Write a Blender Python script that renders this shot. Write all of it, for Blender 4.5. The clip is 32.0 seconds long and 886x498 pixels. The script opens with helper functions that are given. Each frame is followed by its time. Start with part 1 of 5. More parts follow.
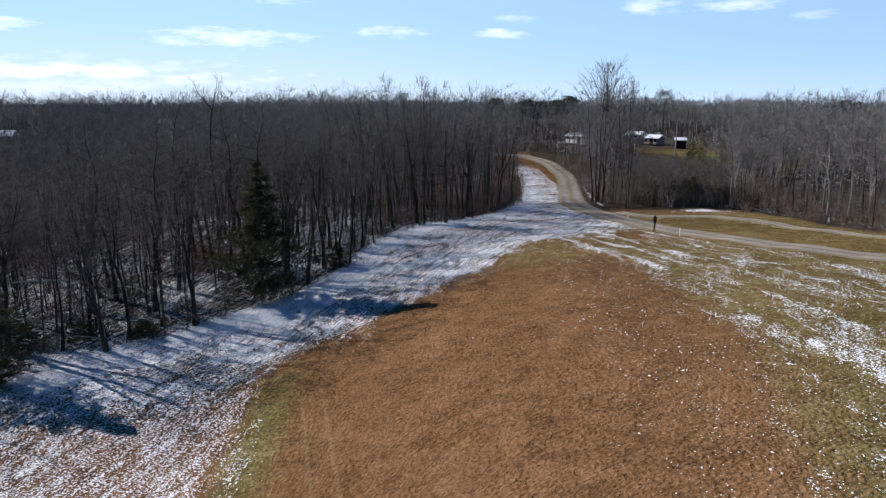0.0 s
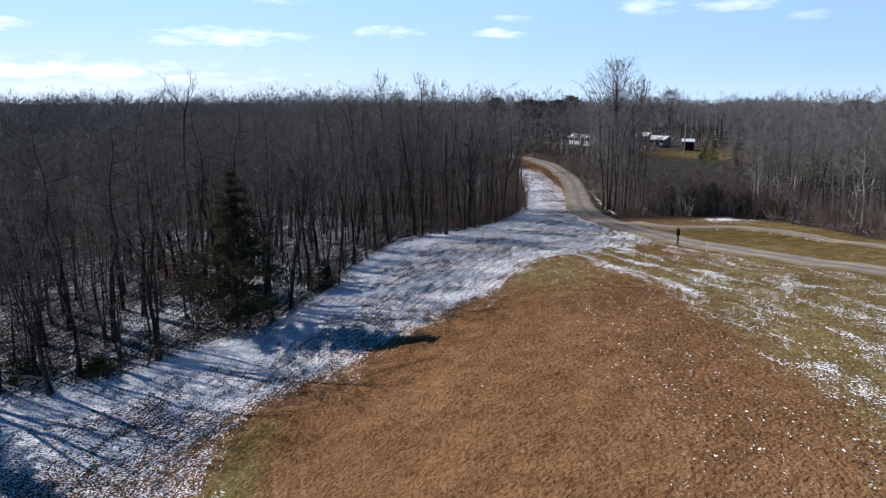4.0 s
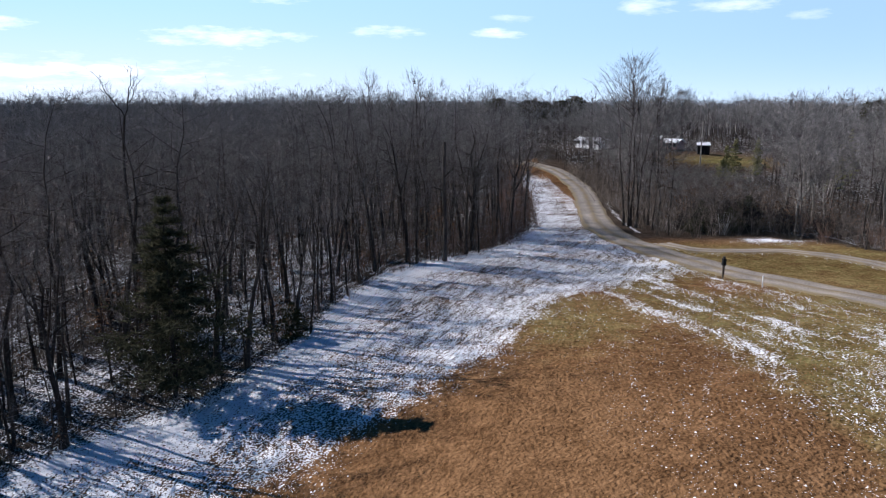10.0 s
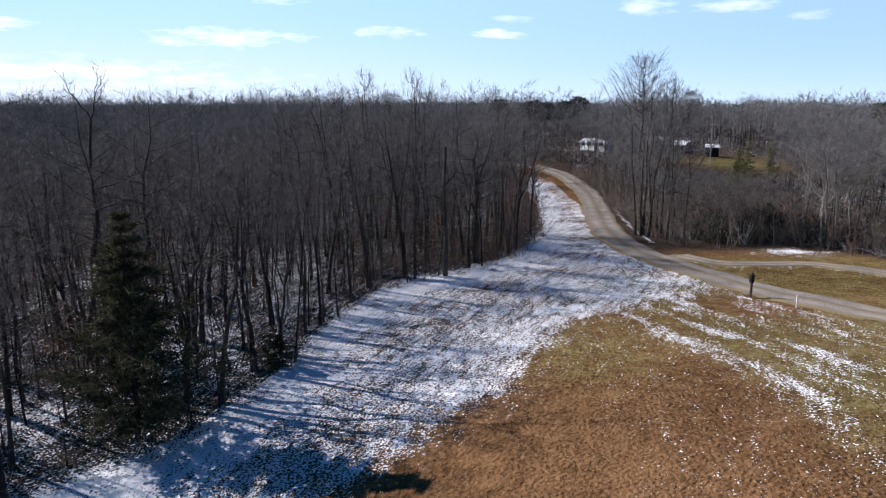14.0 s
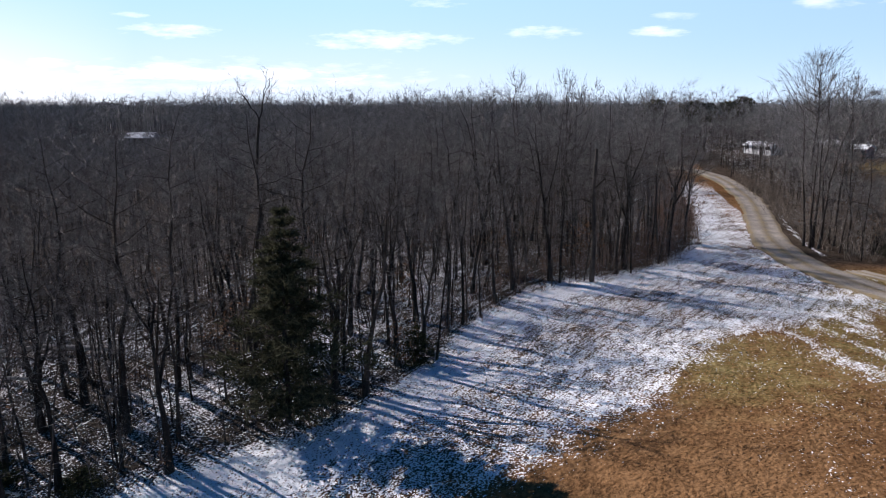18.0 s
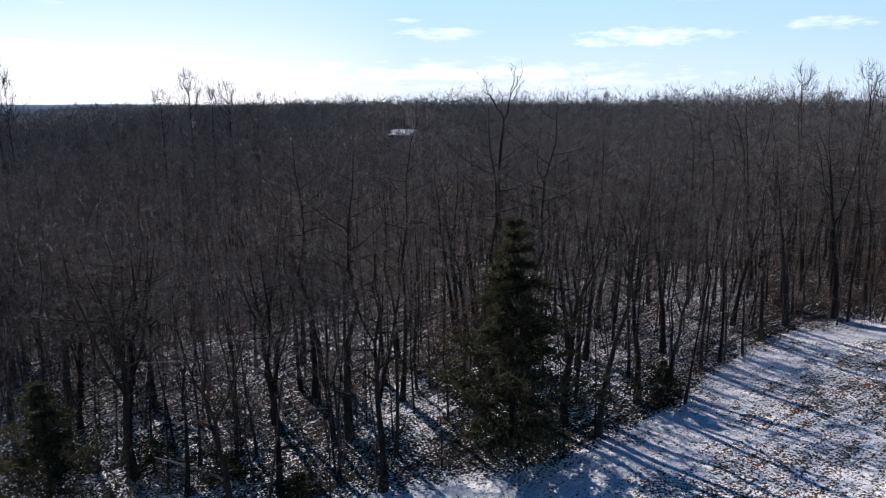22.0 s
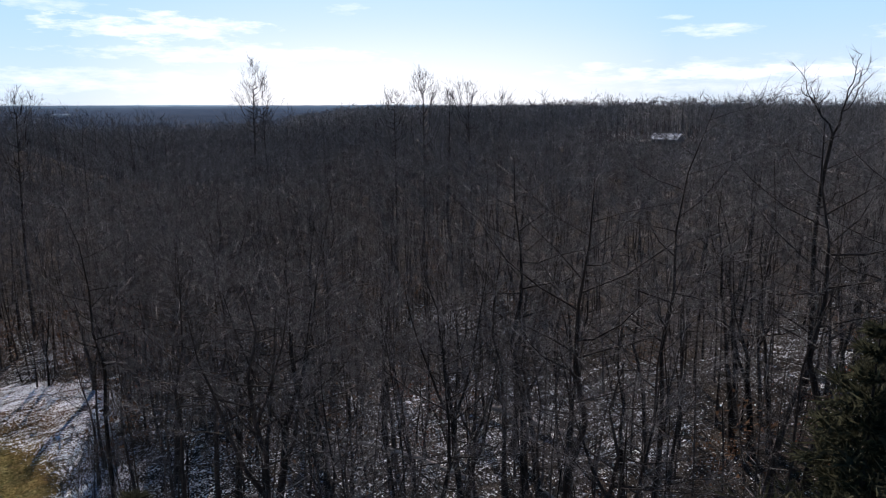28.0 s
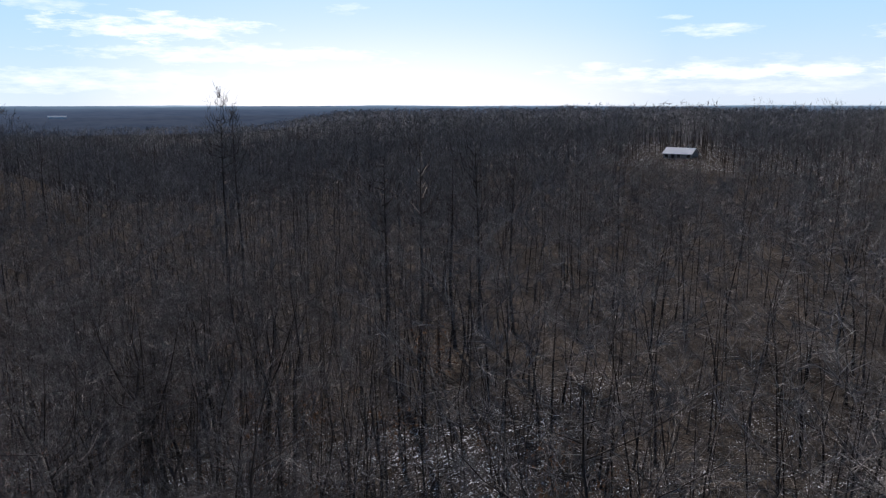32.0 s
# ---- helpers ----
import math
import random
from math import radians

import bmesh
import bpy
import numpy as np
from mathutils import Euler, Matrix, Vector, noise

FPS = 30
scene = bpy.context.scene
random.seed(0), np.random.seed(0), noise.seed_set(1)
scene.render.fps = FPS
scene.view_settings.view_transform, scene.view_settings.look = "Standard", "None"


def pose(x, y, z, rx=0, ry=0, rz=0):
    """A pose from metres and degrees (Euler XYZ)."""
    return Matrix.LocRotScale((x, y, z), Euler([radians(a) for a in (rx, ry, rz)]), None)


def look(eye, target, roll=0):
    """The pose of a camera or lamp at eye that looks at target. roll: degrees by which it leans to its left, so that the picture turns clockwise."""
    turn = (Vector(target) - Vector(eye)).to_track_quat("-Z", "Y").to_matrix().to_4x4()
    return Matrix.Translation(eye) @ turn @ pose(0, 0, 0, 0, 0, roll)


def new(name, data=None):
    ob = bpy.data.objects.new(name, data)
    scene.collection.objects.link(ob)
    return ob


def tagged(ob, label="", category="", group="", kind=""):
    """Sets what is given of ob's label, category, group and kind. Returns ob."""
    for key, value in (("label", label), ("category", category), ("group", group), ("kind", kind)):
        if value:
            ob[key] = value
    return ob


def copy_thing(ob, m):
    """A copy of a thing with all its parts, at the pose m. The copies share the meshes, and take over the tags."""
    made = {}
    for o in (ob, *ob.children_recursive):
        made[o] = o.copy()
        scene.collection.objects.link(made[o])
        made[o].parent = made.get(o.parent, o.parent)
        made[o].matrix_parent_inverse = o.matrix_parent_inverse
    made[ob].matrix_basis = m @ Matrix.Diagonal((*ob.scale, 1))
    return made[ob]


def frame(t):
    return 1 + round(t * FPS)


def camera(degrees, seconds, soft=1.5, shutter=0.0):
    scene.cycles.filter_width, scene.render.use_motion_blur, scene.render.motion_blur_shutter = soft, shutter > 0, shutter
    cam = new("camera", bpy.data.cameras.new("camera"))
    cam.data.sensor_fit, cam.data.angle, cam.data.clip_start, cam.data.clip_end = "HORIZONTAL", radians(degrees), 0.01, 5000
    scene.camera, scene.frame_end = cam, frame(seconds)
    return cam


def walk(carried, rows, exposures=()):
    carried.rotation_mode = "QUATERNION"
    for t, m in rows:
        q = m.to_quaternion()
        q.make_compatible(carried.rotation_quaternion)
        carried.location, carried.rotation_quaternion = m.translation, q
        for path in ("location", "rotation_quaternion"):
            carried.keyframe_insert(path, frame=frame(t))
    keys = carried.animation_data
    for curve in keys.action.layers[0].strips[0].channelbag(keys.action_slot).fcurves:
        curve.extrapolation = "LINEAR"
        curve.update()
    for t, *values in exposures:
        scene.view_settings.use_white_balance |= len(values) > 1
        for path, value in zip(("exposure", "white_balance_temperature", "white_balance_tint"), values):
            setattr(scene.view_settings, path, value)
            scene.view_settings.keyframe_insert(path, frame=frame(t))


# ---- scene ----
# ---------------------------------------------------------------- camera
cam = camera(62.98, 32.0, soft=1.1)
ROWS = [
    (0.0, pose(-0.00, 0.00, 15.00, 78.68, 0, 0.00)),
    (1.0, pose(-0.07, 1.58, 15.02, 78.65, 0, -0.05)),
    (2.0, pose(-0.08, 3.26, 14.93, 78.71, 0, -0.05)),
    (3.0, pose(-0.19, 5.12, 14.98, 78.67, 0, -0.13)),
    (6.0, pose(-0.31, 10.80, 15.07, 78.66, 0, -0.28)),
    (7.0, pose(-0.21, 12.81, 15.06, 78.70, 0, -0.25)),
    (8.0, pose(-0.13, 14.56, 15.19, 78.67, 0, -0.21)),
    (9.0, pose(-0.14, 16.28, 15.28, 78.66, 0, -0.24)),
    (10.0, pose(-0.11, 17.87, 15.27, 78.66, 0, -0.27)),
    (11.0, pose(-0.10, 19.22, 15.26, 78.69, 0, -0.26)),
    (12.0, pose(-0.11, 20.60, 15.26, 78.71, 0, -0.30)),
    (13.0, pose(-0.07, 21.85, 15.28, 78.70, 0, -0.34)),
    (15.5, pose(-0.04, 22.93, 15.40, 78.72, 0, 1.95)),
    (16.0, pose(-0.05, 22.87, 15.42, 78.73, 0, 3.80)),
    (17.0, pose(-0.03, 22.92, 15.36, 78.77, 0, 7.52)),
    (18.0, pose(-0.03, 22.95, 15.36, 78.73, 0, 11.56)),
    (19.0, pose(-0.12, 23.36, 15.36, 78.74, 0, 15.89)),
    (20.0, pose(-0.36, 24.25, 15.41, 78.68, 0, 21.17)),
    (21.0, pose(-0.61, 25.40, 15.40, 78.67, 0, 26.32)),
    (22.0, pose(-1.17, 26.68, 15.43, 78.64, 0, 31.14)),
    (23.0, pose(-1.68, 28.15, 15.51, 78.67, 0, 36.91)),
    (24.0, pose(-2.64, 29.81, 15.57, 78.66, 0, 42.43)),
    (25.0, pose(-3.76, 31.32, 15.63, 78.66, 0, 47.59)),
    (25.5, pose(-4.27, 32.04, 15.66, 78.67, 0, 49.74)),
    (27.5, pose(-7.04, 35.04, 15.59, 78.68, 0, 51.14)),
    (28.0, pose(-7.75, 35.66, 15.65, 78.69, 0, 51.16)),
    (28.5, pose(-8.71, 36.51, 15.61, 78.69, 0, 51.08)),
    (29.0, pose(-9.89, 37.65, 15.70, 78.70, 0, 51.22)),
    (29.5, pose(-11.22, 38.71, 16.23, 78.69, 0, 51.08)),
    (30.0, pose(-12.48, 39.88, 16.95, 78.69, 0, 51.24)),
    (31.0, pose(-14.98, 41.86, 18.31, 78.66, 0, 51.25)),
    (32.0, pose(-18.01, 43.73, 19.18, 78.68, 0, 51.13)),
]
walk(cam, ROWS, [(0.0, 0.35, 5800, 14), (6.0, 0.43, 5800, 15), (14.0, 0.5, 5850, 17), (20.0, 0.45, 6100, 18), (32.0, 0.28, 6100, 16)])

# ---------------------------------------------------------------- sky and sun
SUN_AZ, SUN_EL = 63.5, 31.5        # degrees: to the left of +y, and above the horizon
world = bpy.data.worlds.new("sky")
scene.world = world
world.use_nodes = True
wn, wl = world.node_tree.nodes, world.node_tree.links
wn.clear()


def wnode(kind, **kw):
    n = wn.new(kind)
    for k, v in kw.items():
        if k == "op":
            n.operation = v
        elif k == "clamp":
            n.use_clamp = v
    return n


def wmath(op, a, b=None, clamp=False):
    n = wnode("ShaderNodeMath", op=op, clamp=clamp)
    for i, v in enumerate((a, b)):
        if v is None:
            continue
        if isinstance(v, (int, float)):
            n.inputs[i].default_value = v
        else:
            wl.new(v, n.inputs[i])
    return n.outputs[0]


sky = wn.new("ShaderNodeTexSky")
sky.sky_type, sky.sun_disc = "NISHITA", False
sky.sun_elevation, sky.sun_rotation = radians(SUN_EL), radians(360 - SUN_AZ)
sky.air_density, sky.dust_density, sky.ozone_density = 1.0, 0.25, 2.5
coord = wn.new("ShaderNodeTexCoord")
split = wn.new("ShaderNodeSeparateXYZ")
wl.new(coord.outputs["Generated"], split.inputs[0])
# azimuth to the left of +y and elevation, both in degrees
azim = wmath("MULTIPLY", wmath("ARCTAN2", wmath("MULTIPLY", split.outputs[0], -1.0), split.outputs[1]), 57.2958)
elev = wmath("MULTIPLY", wmath("ARCSINE", split.outputs[2]), 57.2958)
plane = wn.new("ShaderNodeCombineXYZ")
wl.new(wmath("MULTIPLY", azim, 0.24), plane.inputs[0])
wl.new(elev, plane.inputs[1])
wisp = wn.new("ShaderNodeTexNoise")
wisp.inputs["Scale"].default_value, wisp.inputs["Detail"].default_value = 1.5, 8.0
wisp.inputs["Roughness"].default_value = 0.62
wl.new(plane.outputs[0], wisp.inputs["Vector"])
ragged = wmath("MULTIPLY", wmath("SUBTRACT", wisp.outputs["Fac"], 0.5), 5.5)
# single clouds: azimuth, elevation, half width, half height (degrees), strength
CLOUDS = [(15.8, 4.8, 5.6, 0.75, 0.8), (4.2, 5.3, 2.6, 0.5, 0.75), (-4.4, 5.2, 2.4, 0.5, 0.75), (-5.5, 6.3, 1.8, 0.3, 0.4),
          (-15.0, 7.0, 2.4, 0.6, 0.6), (-21.0, 6.8, 3.0, 0.6, 0.6), (-26.0, 6.0, 1.5, 0.4, 0.4), (12.5, 7.6, 2.6, 0.4, 0.6),
          (31.5, 5.2, 3.6, 0.5, 0.9), (34.0, 6.2, 1.3, 0.25, 0.6), (58.5, 7.0, 1.6, 0.4, 0.6), (79.0, 6.6, 4.0, 0.5, 0.6),
          (72.0, 5.4, 7.5, 1.0, 1.3), (66.0, 3.6, 12.0, 0.8, 1.0), (39.5, 2.7, 2.0, 0.35, 0.6), (30.0, 2.2, 13.0, 0.6, 0.7),
          (76.0, 1.6, 18.0, 0.9, 0.7), (27.0, 2.0, 15.0, 1.3, 0.55), (-20.5, 1.6, 2.4, 0.12, -0.35), (-27.5, 1.6, 2.4, 0.12, -0.35)]
cover = None
for az, el, w, h, k in CLOUDS:
    u = wmath("DIVIDE", wmath("SUBTRACT", azim, az), w)
    v = wmath("DIVIDE", wmath("SUBTRACT", elev, el), h)
    far = wmath("ADD", wmath("MULTIPLY", u, u), wmath("MULTIPLY", v, v))
    m = wmath("MULTIPLY", wmath("ADD", wmath("SUBTRACT", 1.0, far), ragged), 0.6, clamp=True)
    m = wmath("MULTIPLY", m, wmath("SUBTRACT", 2.2, wmath("MULTIPLY", far, 0.75), clamp=True))
    m = wmath("MULTIPLY", m, k)
    cover = m if cover is None else wmath("ADD", cover, m)
cover = wmath("MINIMUM", wmath("MAXIMUM", cover, -0.3), 1.0)
# thin high haze low in the sky: pale blue, whiter towards the horizon and the sun


def wmix(f, a, b):
    n = wn.new("ShaderNodeMixRGB")
    wl.new(f, n.inputs[0])
    for i, v in ((1, a), (2, b)):
        if isinstance(v, tuple):
            n.inputs[i].default_value = (*v, 1)
        else:
            wl.new(v, n.inputs[i])
    return n.outputs[0]


low = wmath("SUBTRACT", 1.0, wmath("DIVIDE", elev, 8.5), clamp=True)
low = wmath("MULTIPLY", low, low)
turn = wmath("DIVIDE", wmath("SUBTRACT", azim, 56.0), 22.0)
sunward = wmath("SUBTRACT", 1.0, wmath("MULTIPLY", turn, turn), clamp=True)
sunward = wmath("MULTIPLY", sunward, wmath("ADD", 0.2, wmath("MULTIPLY", low, 1.3)), clamp=True)
haze = wmix(low, (8.6, 12.9, 16.2), (13.0, 15.5, 17.3))
away = wmath("MULTIPLY", wmath("DIVIDE", wmath("SUBTRACT", 18.0, azim), 46.0, clamp=True), wmath("SUBTRACT", 1.0, wmath("MULTIPLY", low, 0.75)))
haze = wmix(away, haze, (7.2, 10.6, 13.8))
# clear and darker blue on the side away from the sun
round_ = wmath("ABSOLUTE", wmath("SUBTRACT", azim, SUN_AZ))
behind_ = wmath("DIVIDE", wmath("SUBTRACT", wmath("MINIMUM", round_, wmath("SUBTRACT", 360.0, round_)), 98.0), 50.0, clamp=True)
haze = wmix(behind_, haze, (3.6, 5.6, 8.2))
wide = wmath("DIVIDE", wmath("SUBTRACT", azim, 38.0), 46.0)
wide = wmath("MULTIPLY", wmath("SUBTRACT", 1.0, wmath("MULTIPLY", wide, wide), clamp=True), wmath("MULTIPLY", low, 1.0), clamp=True)
haze = wmix(wide, haze, (12.6, 14.3, 15.6))
haze = wmix(sunward, haze, (18.2, 18.6, 18.8))
amount = wmath("MULTIPLY", wmath("SUBTRACT", 1.0, wmath("DIVIDE", wmath("SUBTRACT", elev, 8.0), 8.0), clamp=True), 0.88)
deep_sky = wn.new("ShaderNodeHueSaturation")
deep_sky.inputs["Saturation"].default_value, deep_sky.inputs["Value"].default_value = 1.75, 0.62
wl.new(sky.outputs[0], deep_sky.inputs["Color"])
hazed = wmix(amount, deep_sky.outputs[0], haze)
total = wmath("MULTIPLY", cover, 0.9, clamp=True)
cloud = wn.new("ShaderNodeMixRGB")
wl.new(total, cloud.inputs[0])
wl.new(hazed, cloud.inputs[1])
cloud.inputs[2].default_value = (18.7, 19.1, 19.4, 1)
back = wn.new("ShaderNodeBackground")
back.inputs[1].default_value = 0.053
wl.new(cloud.outputs[0], back.inputs[0])
wout = wn.new("ShaderNodeOutputWorld")
wl.new(back.outputs[0], wout.inputs[0])

sun_data = bpy.data.lights.new("sun", "SUN")
sun_data.energy, sun_data.angle, sun_data.color = 5.0, radians(0.5), (1.0, 0.93, 0.84)
sun = new("sun", sun_data)
TO_SUN = Vector((-math.sin(radians(SUN_AZ)) * math.cos(radians(SUN_EL)), math.cos(radians(SUN_AZ)) * math.cos(radians(SUN_EL)), math.sin(radians(SUN_EL))))
sun.matrix_world = look(TO_SUN * 200, (0, 0, 0))


# ---------------------------------------------------------------- materials
def material(name):
    m = bpy.data.materials.new(name)
    m.use_nodes = True
    return m, m.node_tree.nodes, m.node_tree.links, m.node_tree.nodes["Principled BSDF"]


def ramp(nodes, stops):
    r = nodes.new("ShaderNodeValToRGB")
    el = r.color_ramp.elements
    while len(el) < len(stops):
        el.new(0.5)
    for e, (p, c) in zip(el, stops):
        e.position, e.color = p, (*c, 1)
    return r


def noise_node(nodes, links, vec, scale, detail=5.0, rough=0.6):
    n = nodes.new("ShaderNodeTexNoise")
    n.inputs["Scale"].default_value, n.inputs["Detail"].default_value, n.inputs["Roughness"].default_value = scale, detail, rough
    links.new(vec, n.inputs["Vector"])
    return n


def surface(name, colours, scale, rough=0.85, bump=0.2, bump_scale=None, random_from=None, spread=0.35, metal=0.0, stretch=(1, 1, 1), bump_distance=0.02):
    """Colour from two scales of noise, relief from a third, and a change of tone from piece to piece."""
    m, nodes, links, bsdf = material(name)
    tc, mp = nodes.new("ShaderNodeTexCoord"), nodes.new("ShaderNodeMapping")
    mp.inputs["Scale"].default_value = stretch
    links.new(tc.outputs["Object"], mp.inputs[0])
    a = noise_node(nodes, links, mp.outputs[0], scale)
    b = noise_node(nodes, links, mp.outputs[0], scale * 7.3, 3.0)
    mixed = nodes.new("ShaderNodeMath")
    mixed.operation = "MULTIPLY_ADD"
    links.new(b.outputs[0], mixed.inputs[0])
    mixed.inputs[1].default_value = 0.4
    half = nodes.new("ShaderNodeMath")
    half.operation = "MULTIPLY"
    half.inputs[1].default_value = 0.6
    links.new(a.outputs[0], half.inputs[0])
    links.new(half.outputs[0], mixed.inputs[2])
    n = len(colours)
    r = ramp(nodes, [(0.3 + 0.4 * i / max(1, n - 1), c) for i, c in enumerate(colours)])
    links.new(mixed.outputs[0], r.inputs[0])
    out = r.outputs[0]
    if random_from:
        if random_from == "object":
            info = nodes.new("ShaderNodeObjectInfo").outputs["Random"]
        else:
            info = nodes.new("ShaderNodeNewGeometry").outputs["Random Per Island"]
        hsv = nodes.new("ShaderNodeHueSaturation")
        mr = nodes.new("ShaderNodeMapRange")
        mr.inputs[3].default_value, mr.inputs[4].default_value = 1 - spread, 1 + spread
        links.new(info, mr.inputs[0])
        links.new(mr.outputs[0], hsv.inputs["Value"])
        links.new(out, hsv.inputs["Color"])
        out = hsv.outputs[0]
    links.new(out, bsdf.inputs["Base Color"])
    bsdf.inputs["Roughness"].default_value, bsdf.inputs["Metallic"].default_value = rough, metal
    bsdf.inputs["Specular IOR Level"].default_value = 0.05 if rough > 0.8 else 0.3
    if bump:
        bn = nodes.new("ShaderNodeBump")
        bn.inputs["Strength"].default_value, bn.inputs["Distance"].default_value = bump, bump_distance
        t = noise_node(nodes, links, mp.outputs[0], bump_scale or scale * 4, 4.0)
        links.new(t.outputs[0], bn.inputs["Height"])
        links.new(bn.outputs[0], bsdf.inputs["Normal"])
    return m


BARK = surface("bark", [(0.022, 0.018, 0.016), (0.055, 0.046, 0.04), (0.13, 0.115, 0.102)], 3.0, 0.9, 0.6, 14, "object", 0.4, stretch=(1, 1, 0.25))
BARK_PALE = surface("pale_bark", [(0.14, 0.12, 0.1), (0.27, 0.25, 0.22), (0.42, 0.4, 0.37)], 3.0, 0.9, 0.5, 14, "object", 0.25, stretch=(1, 1, 0.3))
TWIG = surface("twigs", [(0.105, 0.096, 0.091), (0.265, 0.245, 0.23)], 1.5, 0.85, 0, None, "island", 0.5)
WOODS = surface("far_wood", [(0.12, 0.112, 0.107), (0.3, 0.282, 0.268)], 0.12, 0.9, 0, None, "island", 0.55)
STEMS = surface("wood_stems", [(0.024, 0.02, 0.018), (0.06, 0.05, 0.044), (0.14, 0.124, 0.11)], 0.3, 0.9, 0, None, "island", 0.6)
BRUSH = surface("brush_stems", [(0.07, 0.059, 0.05), (0.2, 0.168, 0.14)], 0.5, 0.9, 0, None, "island", 0.5)
RUSSET = surface("russet_brush", [(0.085, 0.055, 0.042), (0.22, 0.145, 0.11)], 0.5, 0.9, 0, None, "island", 0.5)
BEECH = surface("beech_leaves", [(0.16, 0.06, 0.035), (0.3, 0.125, 0.07)], 0.8, 0.8, 0, None, "island", 0.4)
THICKET = surface("dark_thicket", [(0.016, 0.013, 0.013), (0.05, 0.04, 0.038)], 0.5, 0.9, 0, None, "island", 0.5)
DEADLEAF = surface("dead_leaves", [(0.1, 0.055, 0.032), (0.21, 0.125, 0.075)], 0.6, 0.85, 0, None, "island", 0.5)
NEEDLE = surface("needles", [(0.032, 0.034, 0.022), (0.07, 0.07, 0.042), (0.125, 0.118, 0.07)], 0.9, 0.88, 0, None, "island", 0.45)
CEDAR = surface("cedar_leaf", [(0.13, 0.135, 0.06), (0.28, 0.262, 0.118)], 0.9, 0.85, 0, None, "island", 0.4)
GRASS = surface("grass_blades", [(0.16, 0.085, 0.036), (0.3, 0.165, 0.07), (0.42, 0.26, 0.12)], 0.25, 0.9, 0, None, "island", 0.4)
DARKTUFT = surface("dark_tuft", [(0.06, 0.045, 0.032), (0.15, 0.112, 0.078)], 0.5, 0.9, 0, None, "island", 0.4)
STALK = surface("stubble", [(0.2, 0.13, 0.07), (0.4, 0.29, 0.18)], 0.5, 0.9, 0, None, "island", 0.4)
WHITE = surface("white_siding", [(0.72, 0.72, 0.71), (0.85, 0.85, 0.84)], 0.8, 0.5, 0.1, 6)
TIN = surface("tin_roof", [(0.76, 0.78, 0.8), (0.88, 0.89, 0.9)], 0.6, 0.3, 0.1, 8)
DARKWOOD = surface("dark_boards", [(0.012, 0.012, 0.014), (0.04, 0.038, 0.036)], 1.5, 0.85, 0.3, 8)
REDWALL = surface("dusty_pink_siding", [(0.34, 0.2, 0.18), (0.46, 0.3, 0.27)], 1.0, 0.7, 0.2, 8)
GREYWALL = surface("grey_siding", [(0.2, 0.2, 0.2), (0.34, 0.34, 0.33)], 1.0, 0.7, 0.2, 8)
GLASS = surface("dark_glass", [(0.01, 0.012, 0.015), (0.02, 0.022, 0.026)], 1.0, 0.08, 0)
POLEWOOD = surface("weathered_post", [(0.05, 0.04, 0.032), (0.13, 0.11, 0.09)], 4.0, 0.9, 0.4, 20, stretch=(1, 1, 0.2))
PAINT = surface("white_post_paint", [(0.6, 0.6, 0.58), (0.8, 0.8, 0.78)], 5.0, 0.6, 0.1, 20)
LOGWOOD = surface("bleached_log", [(0.28, 0.25, 0.22), (0.44, 0.41, 0.38), (0.62, 0.6, 0.58)], 2.0, 0.9, 0.5, 14, stretch=(0.3, 1, 1))


def let_light_through(m, share):
    """Thin leaves and blades pass some light on."""
    nodes, links = m.node_tree.nodes, m.node_tree.links
    bsdf, out = nodes["Principled BSDF"], nodes["Material Output"]
    t, mx = nodes.new("ShaderNodeBsdfTranslucent"), nodes.new("ShaderNodeMixShader")
    links.new(bsdf.inputs["Base Color"].links[0].from_socket, t.inputs[0])
    mx.inputs[0].default_value = share
    links.new(bsdf.outputs[0], mx.inputs[1])
    links.new(t.outputs[0], mx.inputs[2])
    links.new(mx.outputs[0], out.inputs[0])


for leaf_mat in (GRASS, DEADLEAF, CEDAR, BEECH):
    let_light_through(leaf_mat, 0.45)
let_light_through(NEEDLE, 0.35)
METAL = surface("dull_steel", [(0.25, 0.25, 0.26), (0.4, 0.4, 0.41)], 5.0, 0.45, 0.1, 20, metal=0.8)


# ---------------------------------------------------------------- lie of the land
def step(a, b, v):
    u = np.clip((v - a) / (b - a), 0, 1)
    return u * u * (3 - 2 * u)


def lattice(x, y, seed):
    """Smooth value noise, -1 to 1."""
    xi, yi = np.floor(x).astype(np.int64), np.floor(y).astype(np.int64)
    fx, fy = x - xi, y - yi
    fx, fy = fx * fx * (3 - 2 * fx), fy * fy * (3 - 2 * fy)

    def val(i, j):
        h = (i * 374761393 + j * 668265263 + seed * 982451653) & 0x7FFFFFFF
        h = ((h ^ (h >> 13)) * 1274126177) & 0x7FFFFFFF
        return ((h ^ (h >> 16)) & 0xFFFF) / 32767.5 - 1

    return (val(xi, yi) * (1 - fx) + val(xi + 1, yi) * fx) * (1 - fy) + (val(xi, yi + 1) * (1 - fx) + val(xi + 1, yi + 1) * fx) * fy


